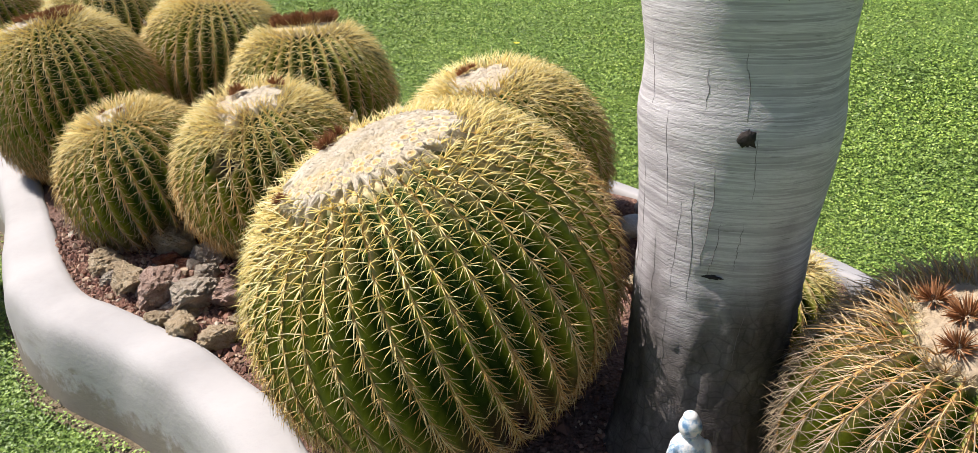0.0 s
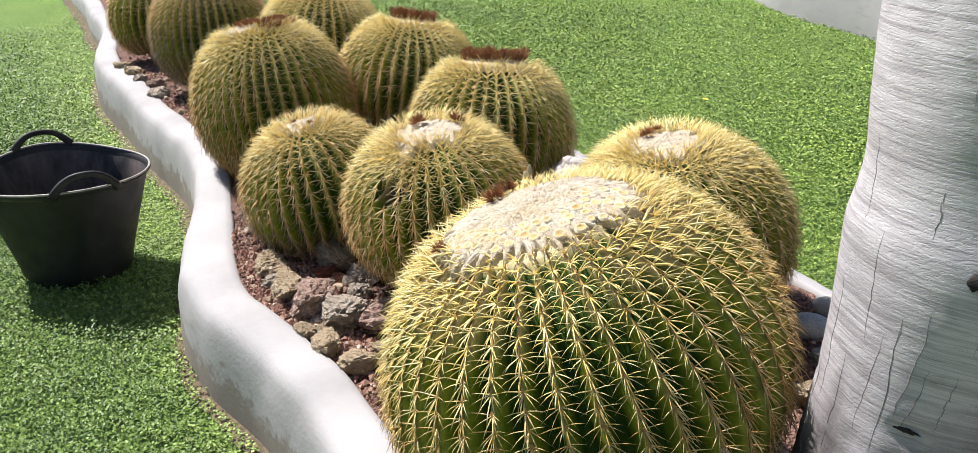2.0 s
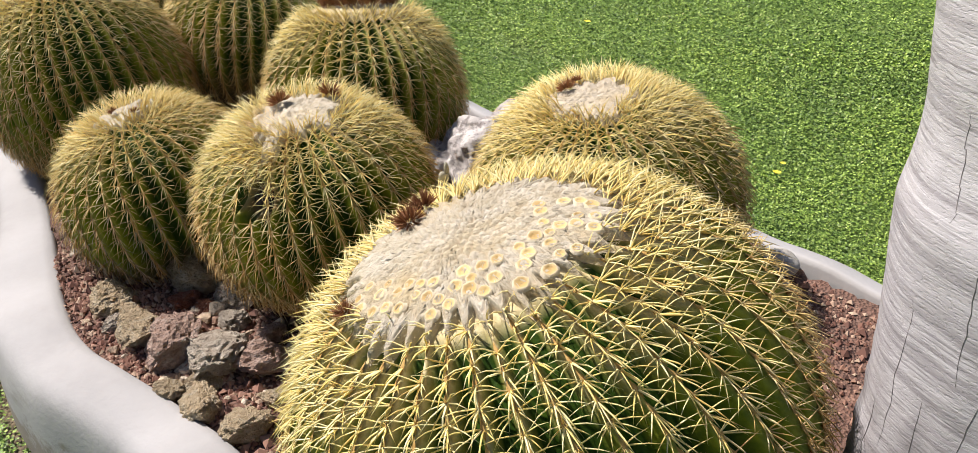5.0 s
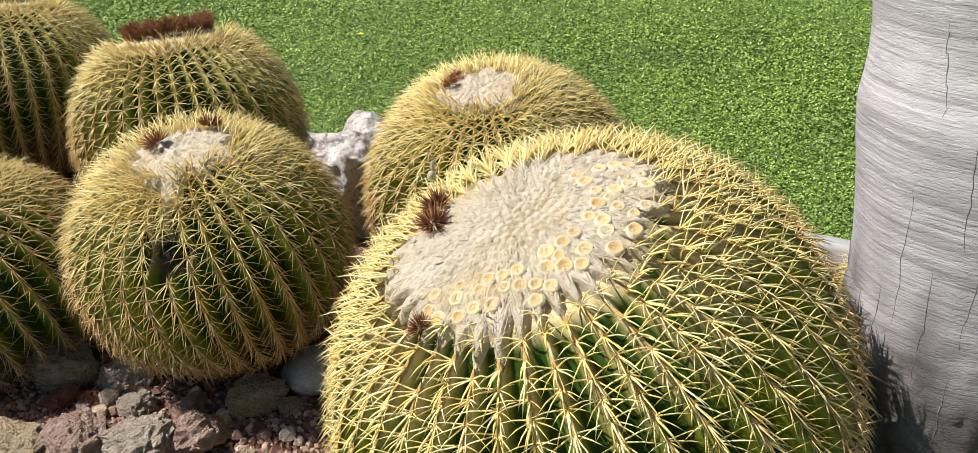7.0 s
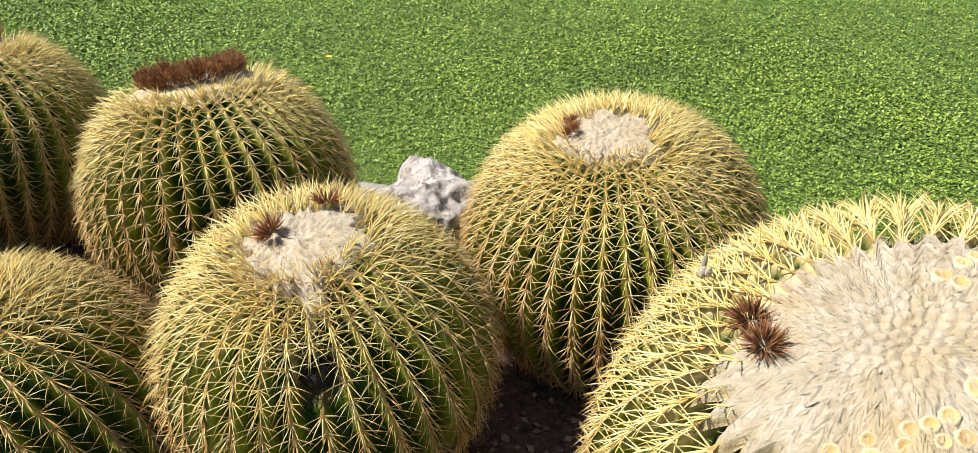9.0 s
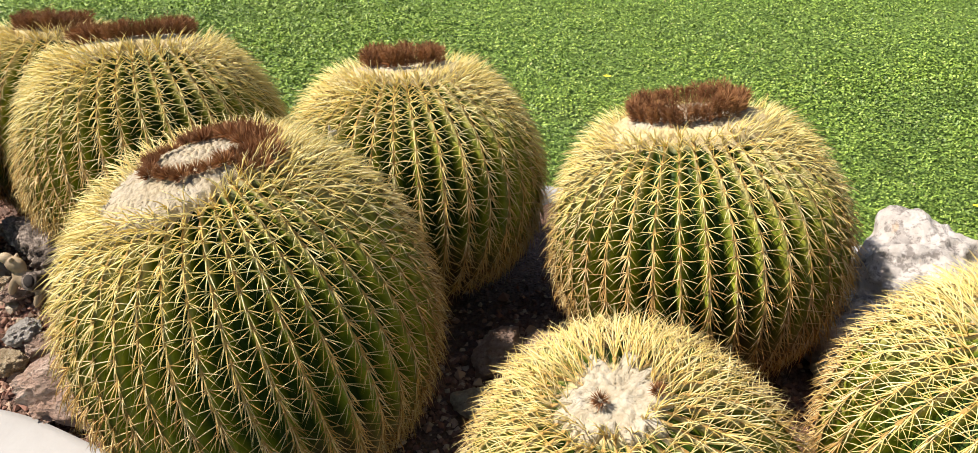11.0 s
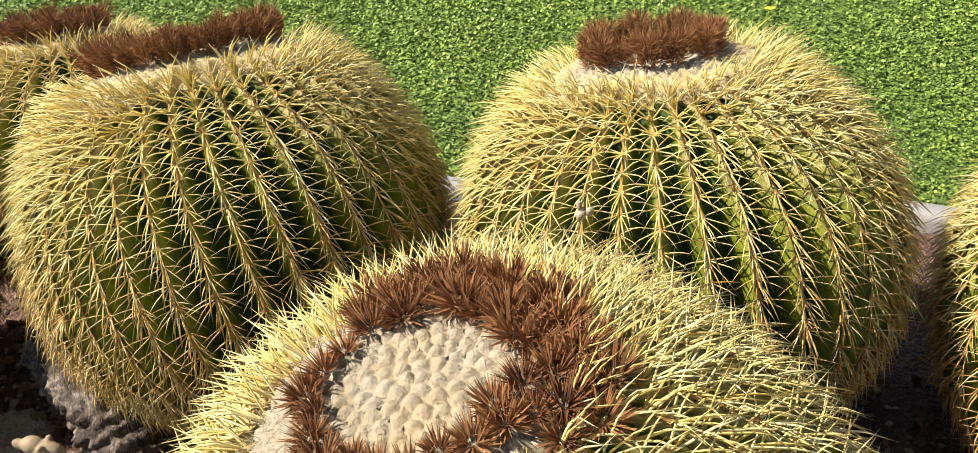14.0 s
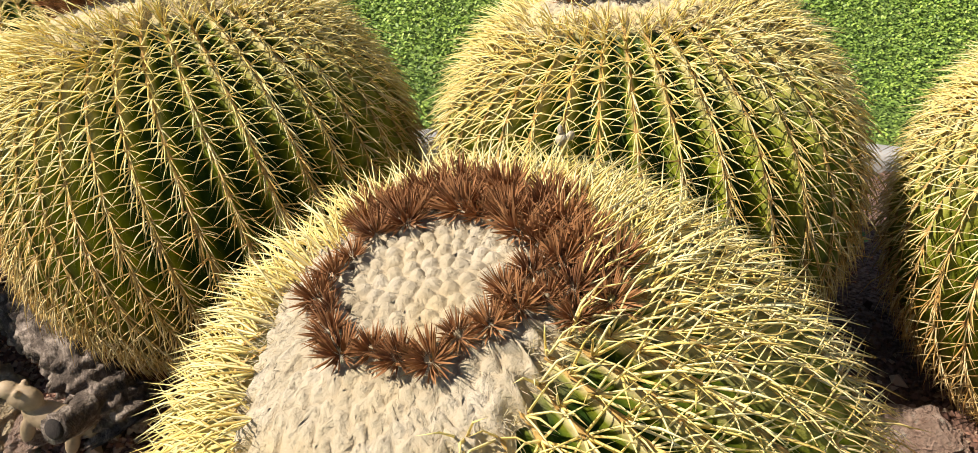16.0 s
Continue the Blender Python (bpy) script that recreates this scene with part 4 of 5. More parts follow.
# ---- palm trunk ----
def build_trunk():
    """A leaning, bulging grey trunk that rises out of sight."""
    rows, cols = 150, 96
    zs = np.r_[np.linspace(0.2, 1.6, 110), np.linspace(1.63, 4.2, 40)]
    rad = np.interp(zs, [0.2, 0.3, 0.36, 0.425, 0.52, 0.58, 0.64, 0.71, 0.785, 0.85, 0.91, 0.955, 0.985, 1.02, 1.055, 1.1, 1.17, 1.25, 1.35, 1.6, 4.2],
                    [0.2, 0.178, 0.163, 0.15, 0.145, 0.148, 0.151, 0.152, 0.154, 0.161, 0.168, 0.174, 0.1755, 0.171, 0.167, 0.169, 0.177, 0.187, 0.195, 0.2, 0.17])
    rad = np.convolve(np.pad(rad, 2, "edge"), np.ones(5) / 5, "valid")
    lean = np.interp(zs, [0.2, 0.52, 0.64, 0.78, 0.9, 1.05, 1.17, 4.2], [0.4, 0.409, 0.418, 0.424, 0.431, 0.43, 0.427, 0.52])
    a = np.arange(cols) / cols * 2 * np.pi
    v, low = np.zeros((rows, cols, 3)), np.zeros((rows, cols))
    knots = ((0.36, 1.1, 0.735, 0.018),)
    for i, z in enumerate(zs):
        cx, cy = lean[i], 1.255 + 0.12 * (min(z, 1.6) - 0.7)
        for j, t in enumerate(a):
            c, s = math.cos(t), math.sin(t)
            w = 0.0014 * noise.noise(Vector((c * 0.6, s * 0.6, z * 34))) + 0.006 * noise.noise(Vector((c * 2, s * 2, z * 3)))
            rough = 1 - smoothstep(0.58, 0.84, z + 0.14 * noise.noise(Vector((c * 3, s * 3, z * 4))))
            w += rough * 0.007 * noise.noise(Vector((c * 9, s * 9, z * 30)))
            p = Vector((cx + (rad[i] + w) * c, cy + (rad[i] + w) * s, z))
            for kx, ky, kz, kr in knots:
                d = (p - Vector((kx, ky, kz))).length
                if d < kr * 2:
                    p -= Vector((c, s, 0)) * 0.008 * (1 - d / (kr * 2)) ** 0.8
            v[i, j] = p
            low[i, j] = rough
    thing = tagged(new("palm_trunk"), "silvery grey bulging palm trunk with ring marks, cracks and knots", "tree")
    thing.location = (0.418, 1.255, 0.3)
    shift = np.array(thing.location)
    n = rows * cols
    cap = np.r_[v.reshape(-1, 3), [v[-1].mean(0)]] - shift
    k = np.arange(cols)
    lid = np.stack([(rows - 1) * cols + k, (rows - 1) * cols + (k + 1) % cols, np.full(cols, n)], -1)
    child("trunk", mesh("trunk", cap, [grid_faces(rows, cols), lid], BARK, low=np.r_[low.ravel(), 0]), thing)

    def on_bark(angle, z, out=0.0):
        """A place on the bark, in the trunk's own space."""
        i = int(np.clip(np.searchsorted(zs, z), 0, rows - 1))
        j = angle / 360 * cols
        p = v[i, int(j) % cols] * (1 - j % 1) + v[i, (int(j) + 1) % cols] * (j % 1)
        c = np.array([math.cos(radians(angle)), math.sin(radians(angle)), 0])
        return p + out * c - shift

    r = np.random.default_rng(41)
    for angle, z1, z2 in ((258, 1.0, 1.12), (262, 0.99, 0.87), (236, 1.02, 1.08), (243, 0.93, 0.74), (232, 0.9, 0.68), (225, 0.86, 0.7), (250, 0.83, 0.72), (214, 1.0, 0.84),
                          (262, 0.83, 0.75), (205, 0.8, 0.6), (221, 0.66, 0.5), (272, 0.7, 0.56), (196, 1.12, 1.0), (268, 1.18, 1.34), (240, 1.2, 1.3), (190, 0.9, 0.7), (180, 0.75, 0.52)):
        zz = np.linspace(z1, z2, 14)
        wander = np.cumsum(r.normal(0, 0.6, 14))
        pts = np.array([on_bark(angle + wander[i], zz[i], 0.0002) for i in range(14)])
        ve, fa = tube(pts, 0.0006 * np.sin(np.linspace(0.25, 2.9, 14)) * r.uniform(0.7, 1.2), 5)
        child("crack", mesh("bark_crack", ve, fa, CRACK), thing)
    for angle, z, wide, tall in ((258, 0.981, 0.014, 0.013), (247, 0.735, 0.018, 0.004), (248, 1.235, 0.015, 0.002), (272, 1.2, 0.014, 0.009)):
        p = on_bark(angle, z, 0.0)
        ve, fa = ball((0, 0, 0), (0.004, wide, tall), 9, 14)
        ve = ve * (1 + 0.2 * r.standard_normal((len(ve), 1)))
        rot = np.array(Matrix.Rotation(radians(angle), 3, "Z"))
        child("knot", mesh("knot", ve @ rot.T + p, fa, DARK), thing, label="dark knot hole in the bark")


build_trunk()


# ---- stones ----
def stone_mesh(seed, material, rugged=1.0, detail=4):
    """A stone: a ball cut by a few rough planes, then pitted."""
    r = np.random.default_rng(seed)
    bm = bmesh.new()
    bmesh.ops.create_icosphere(bm, subdivisions=detail, radius=1)
    o = Vector((seed * 7.3, seed * 3.1, seed * 1.7))
    cuts = [(Vector(r.standard_normal(3)).normalized(), r.uniform(0.55, 0.85)) for i in range(9)]
    for v in bm.verts:
        p = v.co.copy() * (1 + 0.3 * rugged * noise.noise(v.co * 1.2 + o))
        for n, at in cuts:
            over = p.dot(n) - at
            if over > 0:
                p -= n * over * 0.8 * min(1.0, rugged + 0.1)
        q = v.co
        pit = noise.noise(q * 4 + o) * 0.16 + noise.noise(q * 9 + o) * 0.12 + noise.noise(q * 19 + o) * 0.085
        pit -= (0.05 if "pale" in material.name else 0.18) * max(0.0, 0.35 - noise.voronoi(q * 3.2 + o)[0][0]) * 2.0
        v.co = p * (1 + rugged * pit)
    me = bpy.data.meshes.new("stone")
    bm.to_mesh(me)
    bm.free()
    me.polygons.foreach_set("use_smooth", [rugged < 0.5] * len(me.polygons))
    me.materials.append(material)
    return me


STONES = {kind: [stone_mesh(10 * n + i, material) for i in range(4)] for n, (kind, material) in enumerate(ROCKS.items())}
PEBBLES = [stone_mesh(90 + i, PEBBLE, 0.35, 3) for i in range(3)]
STONE_WORDS = {"grey": "rough grey lava stone lying on the red soil", "tan": "rough yellowish tan lava stone on the red soil", "pink": "angular pinkish lava stone on the red soil",
               "red": "small crumbly red scoria stone on the soil", "pale": "pale whitish limestone rock in the bed", "smooth": "smooth rounded pale pebble in the bed"}


def stone(kind, x, y, size, seed, flat=0.75, long=1.15, sink=0.25, turn=None, z=None):
    r = np.random.default_rng(seed)
    me = (PEBBLES if kind == "smooth" else STONES[kind])[seed % (3 if kind == "smooth" else 4)]
    ob = tagged(new("pebble" if kind == "smooth" else "lava_stone" if kind != "pale" else "limestone_rock", me), STONE_WORDS[kind], "stone", "stones in the bed")
    h = size * 0.5
    base = float(bed_z(x, y)) if z is None else z
    ob.matrix_basis = pose(x, y, base + h * flat * (1 - 2 * sink), r.uniform(-12, 12), r.uniform(-12, 12), r.uniform(0, 360) if turn is None else turn) @ Matrix.Diagonal((h * long, h, h * flat, 1))
    return ob


STONES_BY_FRONT_CACTI = [
    ("tan", -1.17, 2.02, 0.12), ("tan", -1.0, 2.12, 0.15), ("grey", -0.87, 2.05, 0.11), ("tan", -1.05, 1.9, 0.12), ("pink", -0.94, 1.85, 0.15), ("grey", -0.83, 1.82, 0.16),
    ("pink", -0.73, 1.82, 0.12), ("tan", -0.81, 1.67, 0.1), ("tan", -0.84, 1.75, 0.075), ("tan", -0.7, 1.62, 0.095), ("red", -0.93, 2.01, 0.06), ("red", -0.99, 2.03, 0.075),
    ("grey", -0.85, 1.96, 0.08), ("tan", -0.61, 1.89, 0.11), ("tan", -0.55, 1.86, 0.055), ("smooth", -0.49, 1.93, 0.13), ("smooth", 0.5, 2.24, 0.1), ("smooth", 0.43, 2.1, 0.11),
    ("pale", 0.46, 1.97, 0.08), ("tan", 0.4, 1.8, 0.09), ("pink", -0.74, 1.92, 0.07), ("tan", -0.9, 1.72, 0.06), ("grey", -1.12, 1.93, 0.06), ("tan", -0.66, 1.72, 0.07),
]
STONES_BY_FIGURINE = [
    ("tan", -2.33, 3.66, 0.14), ("tan", -2.21, 3.58, 0.15), ("tan", -2.31, 3.44, 0.15), ("tan", -2.17, 3.46, 0.11), ("pale", -2.08, 3.31, 0.085), ("grey", -2.18, 3.32, 0.1),
    ("tan", -2.22, 3.3, 0.06), ("pink", -1.99, 3.31, 0.08), ("pink", -1.95, 3.1, 0.24), ("tan", -2.41, 3.36, 0.05), ("pink", -2.09, 3.42, 0.09), ("red", -2.03, 3.28, 0.07),
    ("pink", -1.1, 2.87, 0.14), ("grey", -1.21, 2.76, 0.09), ("pale", -0.93, 2.63, 0.12), ("pink", -1.0, 2.83, 0.12), ("red", -1.05, 2.72, 0.08), ("tan", -2.28, 3.28, 0.05),
    ("pale", -2.15, 3.47, 0.055), ("tan", -2.2, 3.4, 0.1), ("pink", -2.05, 3.27, 0.09), ("tan", -2.12, 3.25, 0.08), ("red", -2.06, 3.31, 0.05), ("tan", -1.98, 3.22, 0.07),
]
STONES_FAR = [
    ("pale", -2.02, 3.18, 0.06), ("tan", -3.15, 3.95, 0.11), ("grey", -3.02, 3.83, 0.1), ("tan", -3.32, 4.08, 0.1), ("pink", -2.87, 3.78, 0.1), ("grey", -2.75, 3.62, 0.12),
    ("red", -0.6, 1.62, 0.05),
]
for n, row in enumerate(STONES_BY_FRONT_CACTI + STONES_BY_FIGURINE + STONES_FAR):
    stone(*row, seed=n + 3)


def build_boulder(x, y, z):
    """A blocky weathered limestone boulder: a high flat block, a rounded lump at its foot and a low arm."""
    bm = bmesh.new()
    for centre, size, square in (((0.045, 0.0, 0.115), (0.14, 0.115, 0.12), 3.2), ((0.02, -0.085, 0.05), (0.07, 0.055, 0.085), 2.2), ((-0.1, 0.05, 0.06), (0.12, 0.075, 0.1), 2.6)):
        first = len(bm.verts)
        bmesh.ops.create_icosphere(bm, subdivisions=5, radius=1)
        bm.verts.ensure_lookup_table()
        for v in list(bm.verts)[first:]:
            u = v.co.normalized()
            grow = sum(abs(w) ** square for w in u) ** (-1 / square)
            p = Vector(centre) + Vector([w * grow * e for w, e in zip(u, size)])
            ridge = 1 - 2 * abs(noise.noise(p * 11 + Vector((3, 1, 8))))
            w = 0.035 * noise.noise(p * 8) + 0.026 * ridge + 0.022 * noise.noise(p * 24) + 0.013 * noise.noise(p * 55)
            v.co = p + u * w
    me = bpy.data.meshes.new("limestone_boulder")
    bm.to_mesh(me)
    bm.free()
    me.polygons.foreach_set("use_smooth", [True] * len(me.polygons))
    me.materials.append(LIMESTONE)
    ob = tagged(new("limestone_rock", me), "large whitish weathered limestone boulder standing between two cacti", "stone", "stones in the bed")
    skin = ob.modifiers.new("skin", "REMESH")
    skin.mode, skin.voxel_size, skin.use_smooth_shade = "VOXEL", 0.004, True
    ob.matrix_basis = pose(x, y, z, 0, 0, 28)


build_boulder(-0.285, 2.57, 0.35)


def build_gravel():
    """Loose lava gravel on the bare soil."""
    pts = []
    for cx, cy, sx, sy, count in ((-0.9, 1.85, 0.3, 0.22, 7000), (-1.25, 2.15, 0.16, 0.2, 1800), (-2.2, 3.35, 0.25, 0.16, 5200), (-2.25, 3.85, 0.2, 0.2, 2500), (-1.1, 2.75, 0.16, 0.18, 2600), (-0.55, 1.6, 0.12, 0.16, 900),
                                  (-3.1, 3.95, 0.3, 0.25, 1500), (0.5, 2.05, 0.14, 0.2, 1500), (0.3, 1.1, 0.2, 0.15, 1200), (-1.6, 3.2, 0.3, 0.2, 1500), (-0.75, 2.5, 0.15, 0.1, 800)):
        pts.append(np.c_[rng.normal(cx, sx, count), rng.normal(cy, sy, count)])
    p = np.concatenate(pts)
    p = p[inside(p[:, 0], p[:, 1], KERB)]
    far = np.sqrt(((p[:, None, ::1] - KERB[None, ::2]) ** 2).sum(-1)).min(1) > 0.072
    p = p[far]
    n = len(p)
    size = rng.uniform(0.003, 0.009, n) * (1 + (rng.uniform(0, 1, n) > 0.95) * 0.9)
    z = bed_z(p[:, 0], p[:, 1])
    z = z + np.array([0.016 * noise.noise(Vector((a * 7, b * 7, 0))) for a, b in p]) + size * 0.35
    shape = np.array([(1, 0, 0), (0, 1, 0), (-1, 0, 0), (0, -1, 0), (0, 0, 0.8), (0, 0, -0.8)], float)
    v = shape[None] * (1 + 0.35 * rng.standard_normal((n, 6, 1)).clip(-1, 1))
    t = rng.uniform(0, 6.28, n)
    c, s = np.cos(t)[:, None], np.sin(t)[:, None]
    v = np.stack([v[..., 0] * c - v[..., 1] * s, v[..., 0] * s + v[..., 1] * c, v[..., 2] + 0.5 * v[..., 0] * rng.uniform(-1, 1, (n, 1))], -1) * size[:, None, None]
    v += np.c_[p, z][:, None]
    f = np.array([(0, 1, 4), (1, 2, 4), (2, 3, 4), (3, 0, 4), (1, 0, 5), (2, 1, 5), (3, 2, 5), (0, 3, 5)])
    me = mesh("gravel", v.reshape(-1, 3), (f[None] + (np.arange(n) * 6)[:, None, None]).reshape(-1, 3), GRAVEL, False)
    tagged(new("gravel", me), "loose reddish brown lava gravel on the bed", "gravel", kind="stuff")


def build_rubble():
    """Broken bits of lava between the larger stones."""
    r = np.random.default_rng(77)
    bm = bmesh.new()
    bmesh.ops.create_icosphere(bm, subdivisions=2, radius=1)
    bm.verts.ensure_lookup_table()
    unit = np.array([v.co[:] for v in bm.verts])
    tri = np.array([[v.index for v in f.verts] for f in bm.faces])
    bm.free()
    spots = np.concatenate([np.c_[r.normal(cx, sx, c), r.normal(cy, sy, c)] for cx, cy, sx, sy, c in (
        (-0.88, 1.82, 0.17, 0.14, 130), (-1.2, 2.08, 0.08, 0.12, 30), (-0.62, 1.72, 0.06, 0.12, 40), (-2.15, 3.32, 0.14, 0.1, 120), (-1.08, 2.78, 0.1, 0.12, 50), (-2.4, 3.5, 0.2, 0.12, 50), (-3.0, 3.85, 0.2, 0.15, 40))])
    spots = spots[inside(spots[:, 0], spots[:, 1], KERB)]
    spots = spots[np.sqrt(((spots[:, None] - KERB[None, ::2]) ** 2).sum(-1)).min(1) > 0.09]
    verts, faces = [], []
    for i, (px, py) in enumerate(spots):
        size = 0.007 + 0.016 * r.uniform(0, 1) ** 2
        v = unit * (1 + 0.3 * np.array([noise.noise(Vector(u * 1.6) + Vector((i * 3.7, 0, 0))) + 0.6 * noise.noise(Vector(u * 4) + Vector((0, i * 2.1, 0))) for u in unit]))[:, None]
        for c in range(4):
            w = r.standard_normal(3)
            w /= np.linalg.norm(w)
            v -= np.clip(v @ w - 0.6, 0, None)[:, None] * w * 0.85
        v *= size * r.uniform(0.7, 1.2, 3)
        verts.append(v + (px, py, float(bed_z(px, py)) + 0.016 * noise.noise(Vector((px * 7, py * 7, 0))) + size * 0.35))
        faces.append(tri + i * len(unit))
    me = mesh("rubble", np.concatenate(verts), np.concatenate(faces), RUBBLE, False)
    tagged(new("rubble", me), "small broken tan and red lava stones on soil", "rubble", kind="stuff")


build_gravel()
build_rubble()


# ---- lawn leaves ----
def build_lawn_leaves():
    """Short leafy ground cover over the turf, closer set where it is seen near by."""
    rows = []
    for x0, x1, y0, y1, tries in ((-3.9, 4.9, 1.0, 9.1, 1055000), (-6.1, -0.1, 0.4, 7.1, 564000), (-0.3, 2.9, 0.9, 4.7, 177000)):
        p = np.c_[rng.uniform(x0, x1, tries), rng.uniform(y0, y1, tries)]
        d = np.hypot(p[:, 0] + 0.9, p[:, 1] - 1.3)
        edge = np.minimum(np.minimum(p[:, 0] - x0, x1 - p[:, 0]), np.minimum(p[:, 1] - y0, y1 - p[:, 1]))
        keep = rng.uniform(0, 1, tries) < np.clip((2.1 / np.maximum(d, 0.1)) ** 1.3, 0, 1) * smoothstep(0.0, 0.55, edge)
        rows.append(p[keep])
    p = np.concatenate(rows)
    p = p[~inside(p[:, 0], p[:, 1], KERB)]
    far = np.concatenate([np.sqrt(((q[:, None] - KERB[None, ::3]) ** 2).sum(-1)).min(1) for q in np.array_split(p, 40)]) > 0.09 + 0.07 * rng.uniform(0, 1, len(p)) ** 1.5
    p = p[far]
    n = len(p)
    d = np.hypot(p[:, 0] + 0.9, p[:, 1] - 1.3)
    size = rng.uniform(0.0075, 0.0125, n) * np.clip(d / 2.8, 0.85, 1.4)
    shaggy = 1 - smoothstep(-0.7, -0.4, across(p[:, 0], p[:, 1]))
    t, lean = rng.uniform(0, 6.28, n), np.abs(rng.normal(0.35, 0.38, n)) + 0.25 * shaggy
    a = np.stack([np.cos(t) * np.cos(lean), np.sin(t) * np.cos(lean), np.sin(lean)], -1)
    b = np.stack([-np.sin(t), np.cos(t), rng.normal(0, 0.25, n)], -1)
    hump = np.array([noise.noise(Vector((u * 34, w * 34, 0))) for u, w in p])
    o = np.c_[p, lawn_z(p[:, 0], p[:, 1]) + rng.uniform(0.0, 0.012, n) * (1 + 1.6 * shaggy) + (0.011 + 0.018 * shaggy) * np.clip(hump + 0.3, 0, 1)]
    v = np.stack([o, o + (a * 0.55 + b * 0.42) * size[:, None], o + (a * 1.1 - (0, 0, 0.12)) * size[:, None], o + (a * 0.55 - b * 0.42) * size[:, None]], 1)
    f = (np.array([[0, 1, 2, 3]])[None] + (np.arange(n) * 4)[:, None, None]).reshape(-1, 4)
    me = mesh("lawn_leaves", v.reshape(-1, 3), f, LEAF, False, front_tint=np.repeat(shaggy, 4))
    tagged(new("lawn_leaves", me), "dense short green leafy ground cover of the lawn", "grass", kind="stuff")


build_lawn_leaves()


# ---- rubber tub ----
def build_tub(x, y, turn):
    thing = tagged(new("rubber_tub"), "empty black flexible rubber tub with two handles on lawn", "tub")
    thing.matrix_basis = pose(x, y, 0.0, 0, 0, turn)
    cols = 64
    prof = [(0.004, 0.006), (0.12, 0.006), (0.17, 0.008), (0.186, 0.03), (0.2, 0.1), (0.224, 0.2), (0.25, 0.31), (0.268, 0.385), (0.273, 0.4), (0.279, 0.402), (0.281, 0.396),
            (0.276, 0.39), (0.263, 0.375), (0.243, 0.3), (0.217, 0.2), (0.193, 0.1), (0.178, 0.03), (0.16, 0.014), (0.004, 0.012)]
    prof = prof[::-1]
    a = np.arange(cols) / cols * 2 * np.pi
    v, dust = [], []
    for i, (r, z) in enumerate(prof):
        for t in a:
            # the rim lifts a little towards the handles and the wall is pressed oval
            lift = 0.022 * max(0.0, abs(math.sin(t))) ** 3 * (z / 0.4) ** 2
            s = 1 + 0.05 * math.cos(2 * t) * (z / 0.4)
            v.append((r * math.cos(t) * s, r * math.sin(t) * (2 - s), z + lift))
            dust.append(1.0 if i < 7 else 0.12)
    child("tub_body", mesh("tub_body", v, grid_faces(len(prof), cols)[:, ::-1], RUBBER, dust=dust), thing)
    edge = np.array([(0.277 * math.cos(t) * (1 + 0.05 * math.cos(2 * t)), 0.277 * math.sin(t) * (1 - 0.05 * math.cos(2 * t)), 0.403 + 0.022 * abs(math.sin(t)) ** 3) for t in np.linspace(0, 2 * np.pi, 65)])
    ve, fa = tube(edge, 0.0042, 8, 0, False)
    child("rim", mesh("tub_rim", ve, fa, RIM), thing, label="worn greyish rolled rim")
    for sign in (1, -1):
        q = np.linspace(-1, 1, 17)
        bow = np.array([(0.105 * s, sign * (0.27 + 0.012 * (1 - s * s)), 0.405 + 0.07 * (1 - abs(s) ** 2.6)) for s in q])
        ve, fa = tube(bow, 0.011 + 0.006 * np.abs(q) ** 3, 10)
        ve[:, 1] = sign * 0.27 + (ve[:, 1] - sign * 0.27) * 0.7
        child("handle", mesh("tub_handle", ve, fa, RUBBER, dust=np.full(len(ve), 0.3)), thing, label="arched rubber carrying handle")
    seam = np.array([(0.045, -0.285 + 0.0 * s, 0.36 - s) for s in np.linspace(0, 0.22, 8)])
    seam[:, 1] = -np.interp(seam[:, 2], [0.1, 0.2, 0.31, 0.4], [0.2, 0.226, 0.251, 0.27]) * 0.965
    ve, fa = tube(seam, 0.0014, 5)
    child("mould_seam", mesh("mould_seam", ve, fa, RIM), thing)


build_tub(-2.12, 2.25, 56)


# ---- figurines and dead wood ----
def build_seated_figure(x, y, z):
    """A small seated ornament, kept to plain rounded forms."""
    parts = [ball((0, 0, 0.02), (0.036, 0.03, 0.022)), ball((0, 0, 0.05), (0.03, 0.025, 0.034)), ball((0, 0, 0.098), (0.018, 0.017, 0.021)),
             ball((-0.027, -0.006, 0.045), (0.01, 0.012, 0.026)), ball((0.027, -0.006, 0.045), (0.01, 0.012, 0.026)), ball((0, -0.017, 0.03), (0.026, 0.016, 0.012)), ball((0, 0.002, 0.114), (0.012, 0.012, 0.01))]
    ve, fa = merged(parts)
    ob = tagged(new("garden_figurine", mesh("garden_figurine", ve, fa, FIGURE_BLUE.mat)), "small blue and white glazed seated figurine at the trunk foot", "figurine")
    skin = ob.modifiers.new("skin", "REMESH")
    skin.mode, skin.voxel_size, skin.use_smooth_shade = "VOXEL", 0.0025, True
    ob.matrix_basis = pose(x, y, z - 0.006, 0, 0, 12) @ Matrix.Diagonal((1.15, 1.15, 1.12, 1))


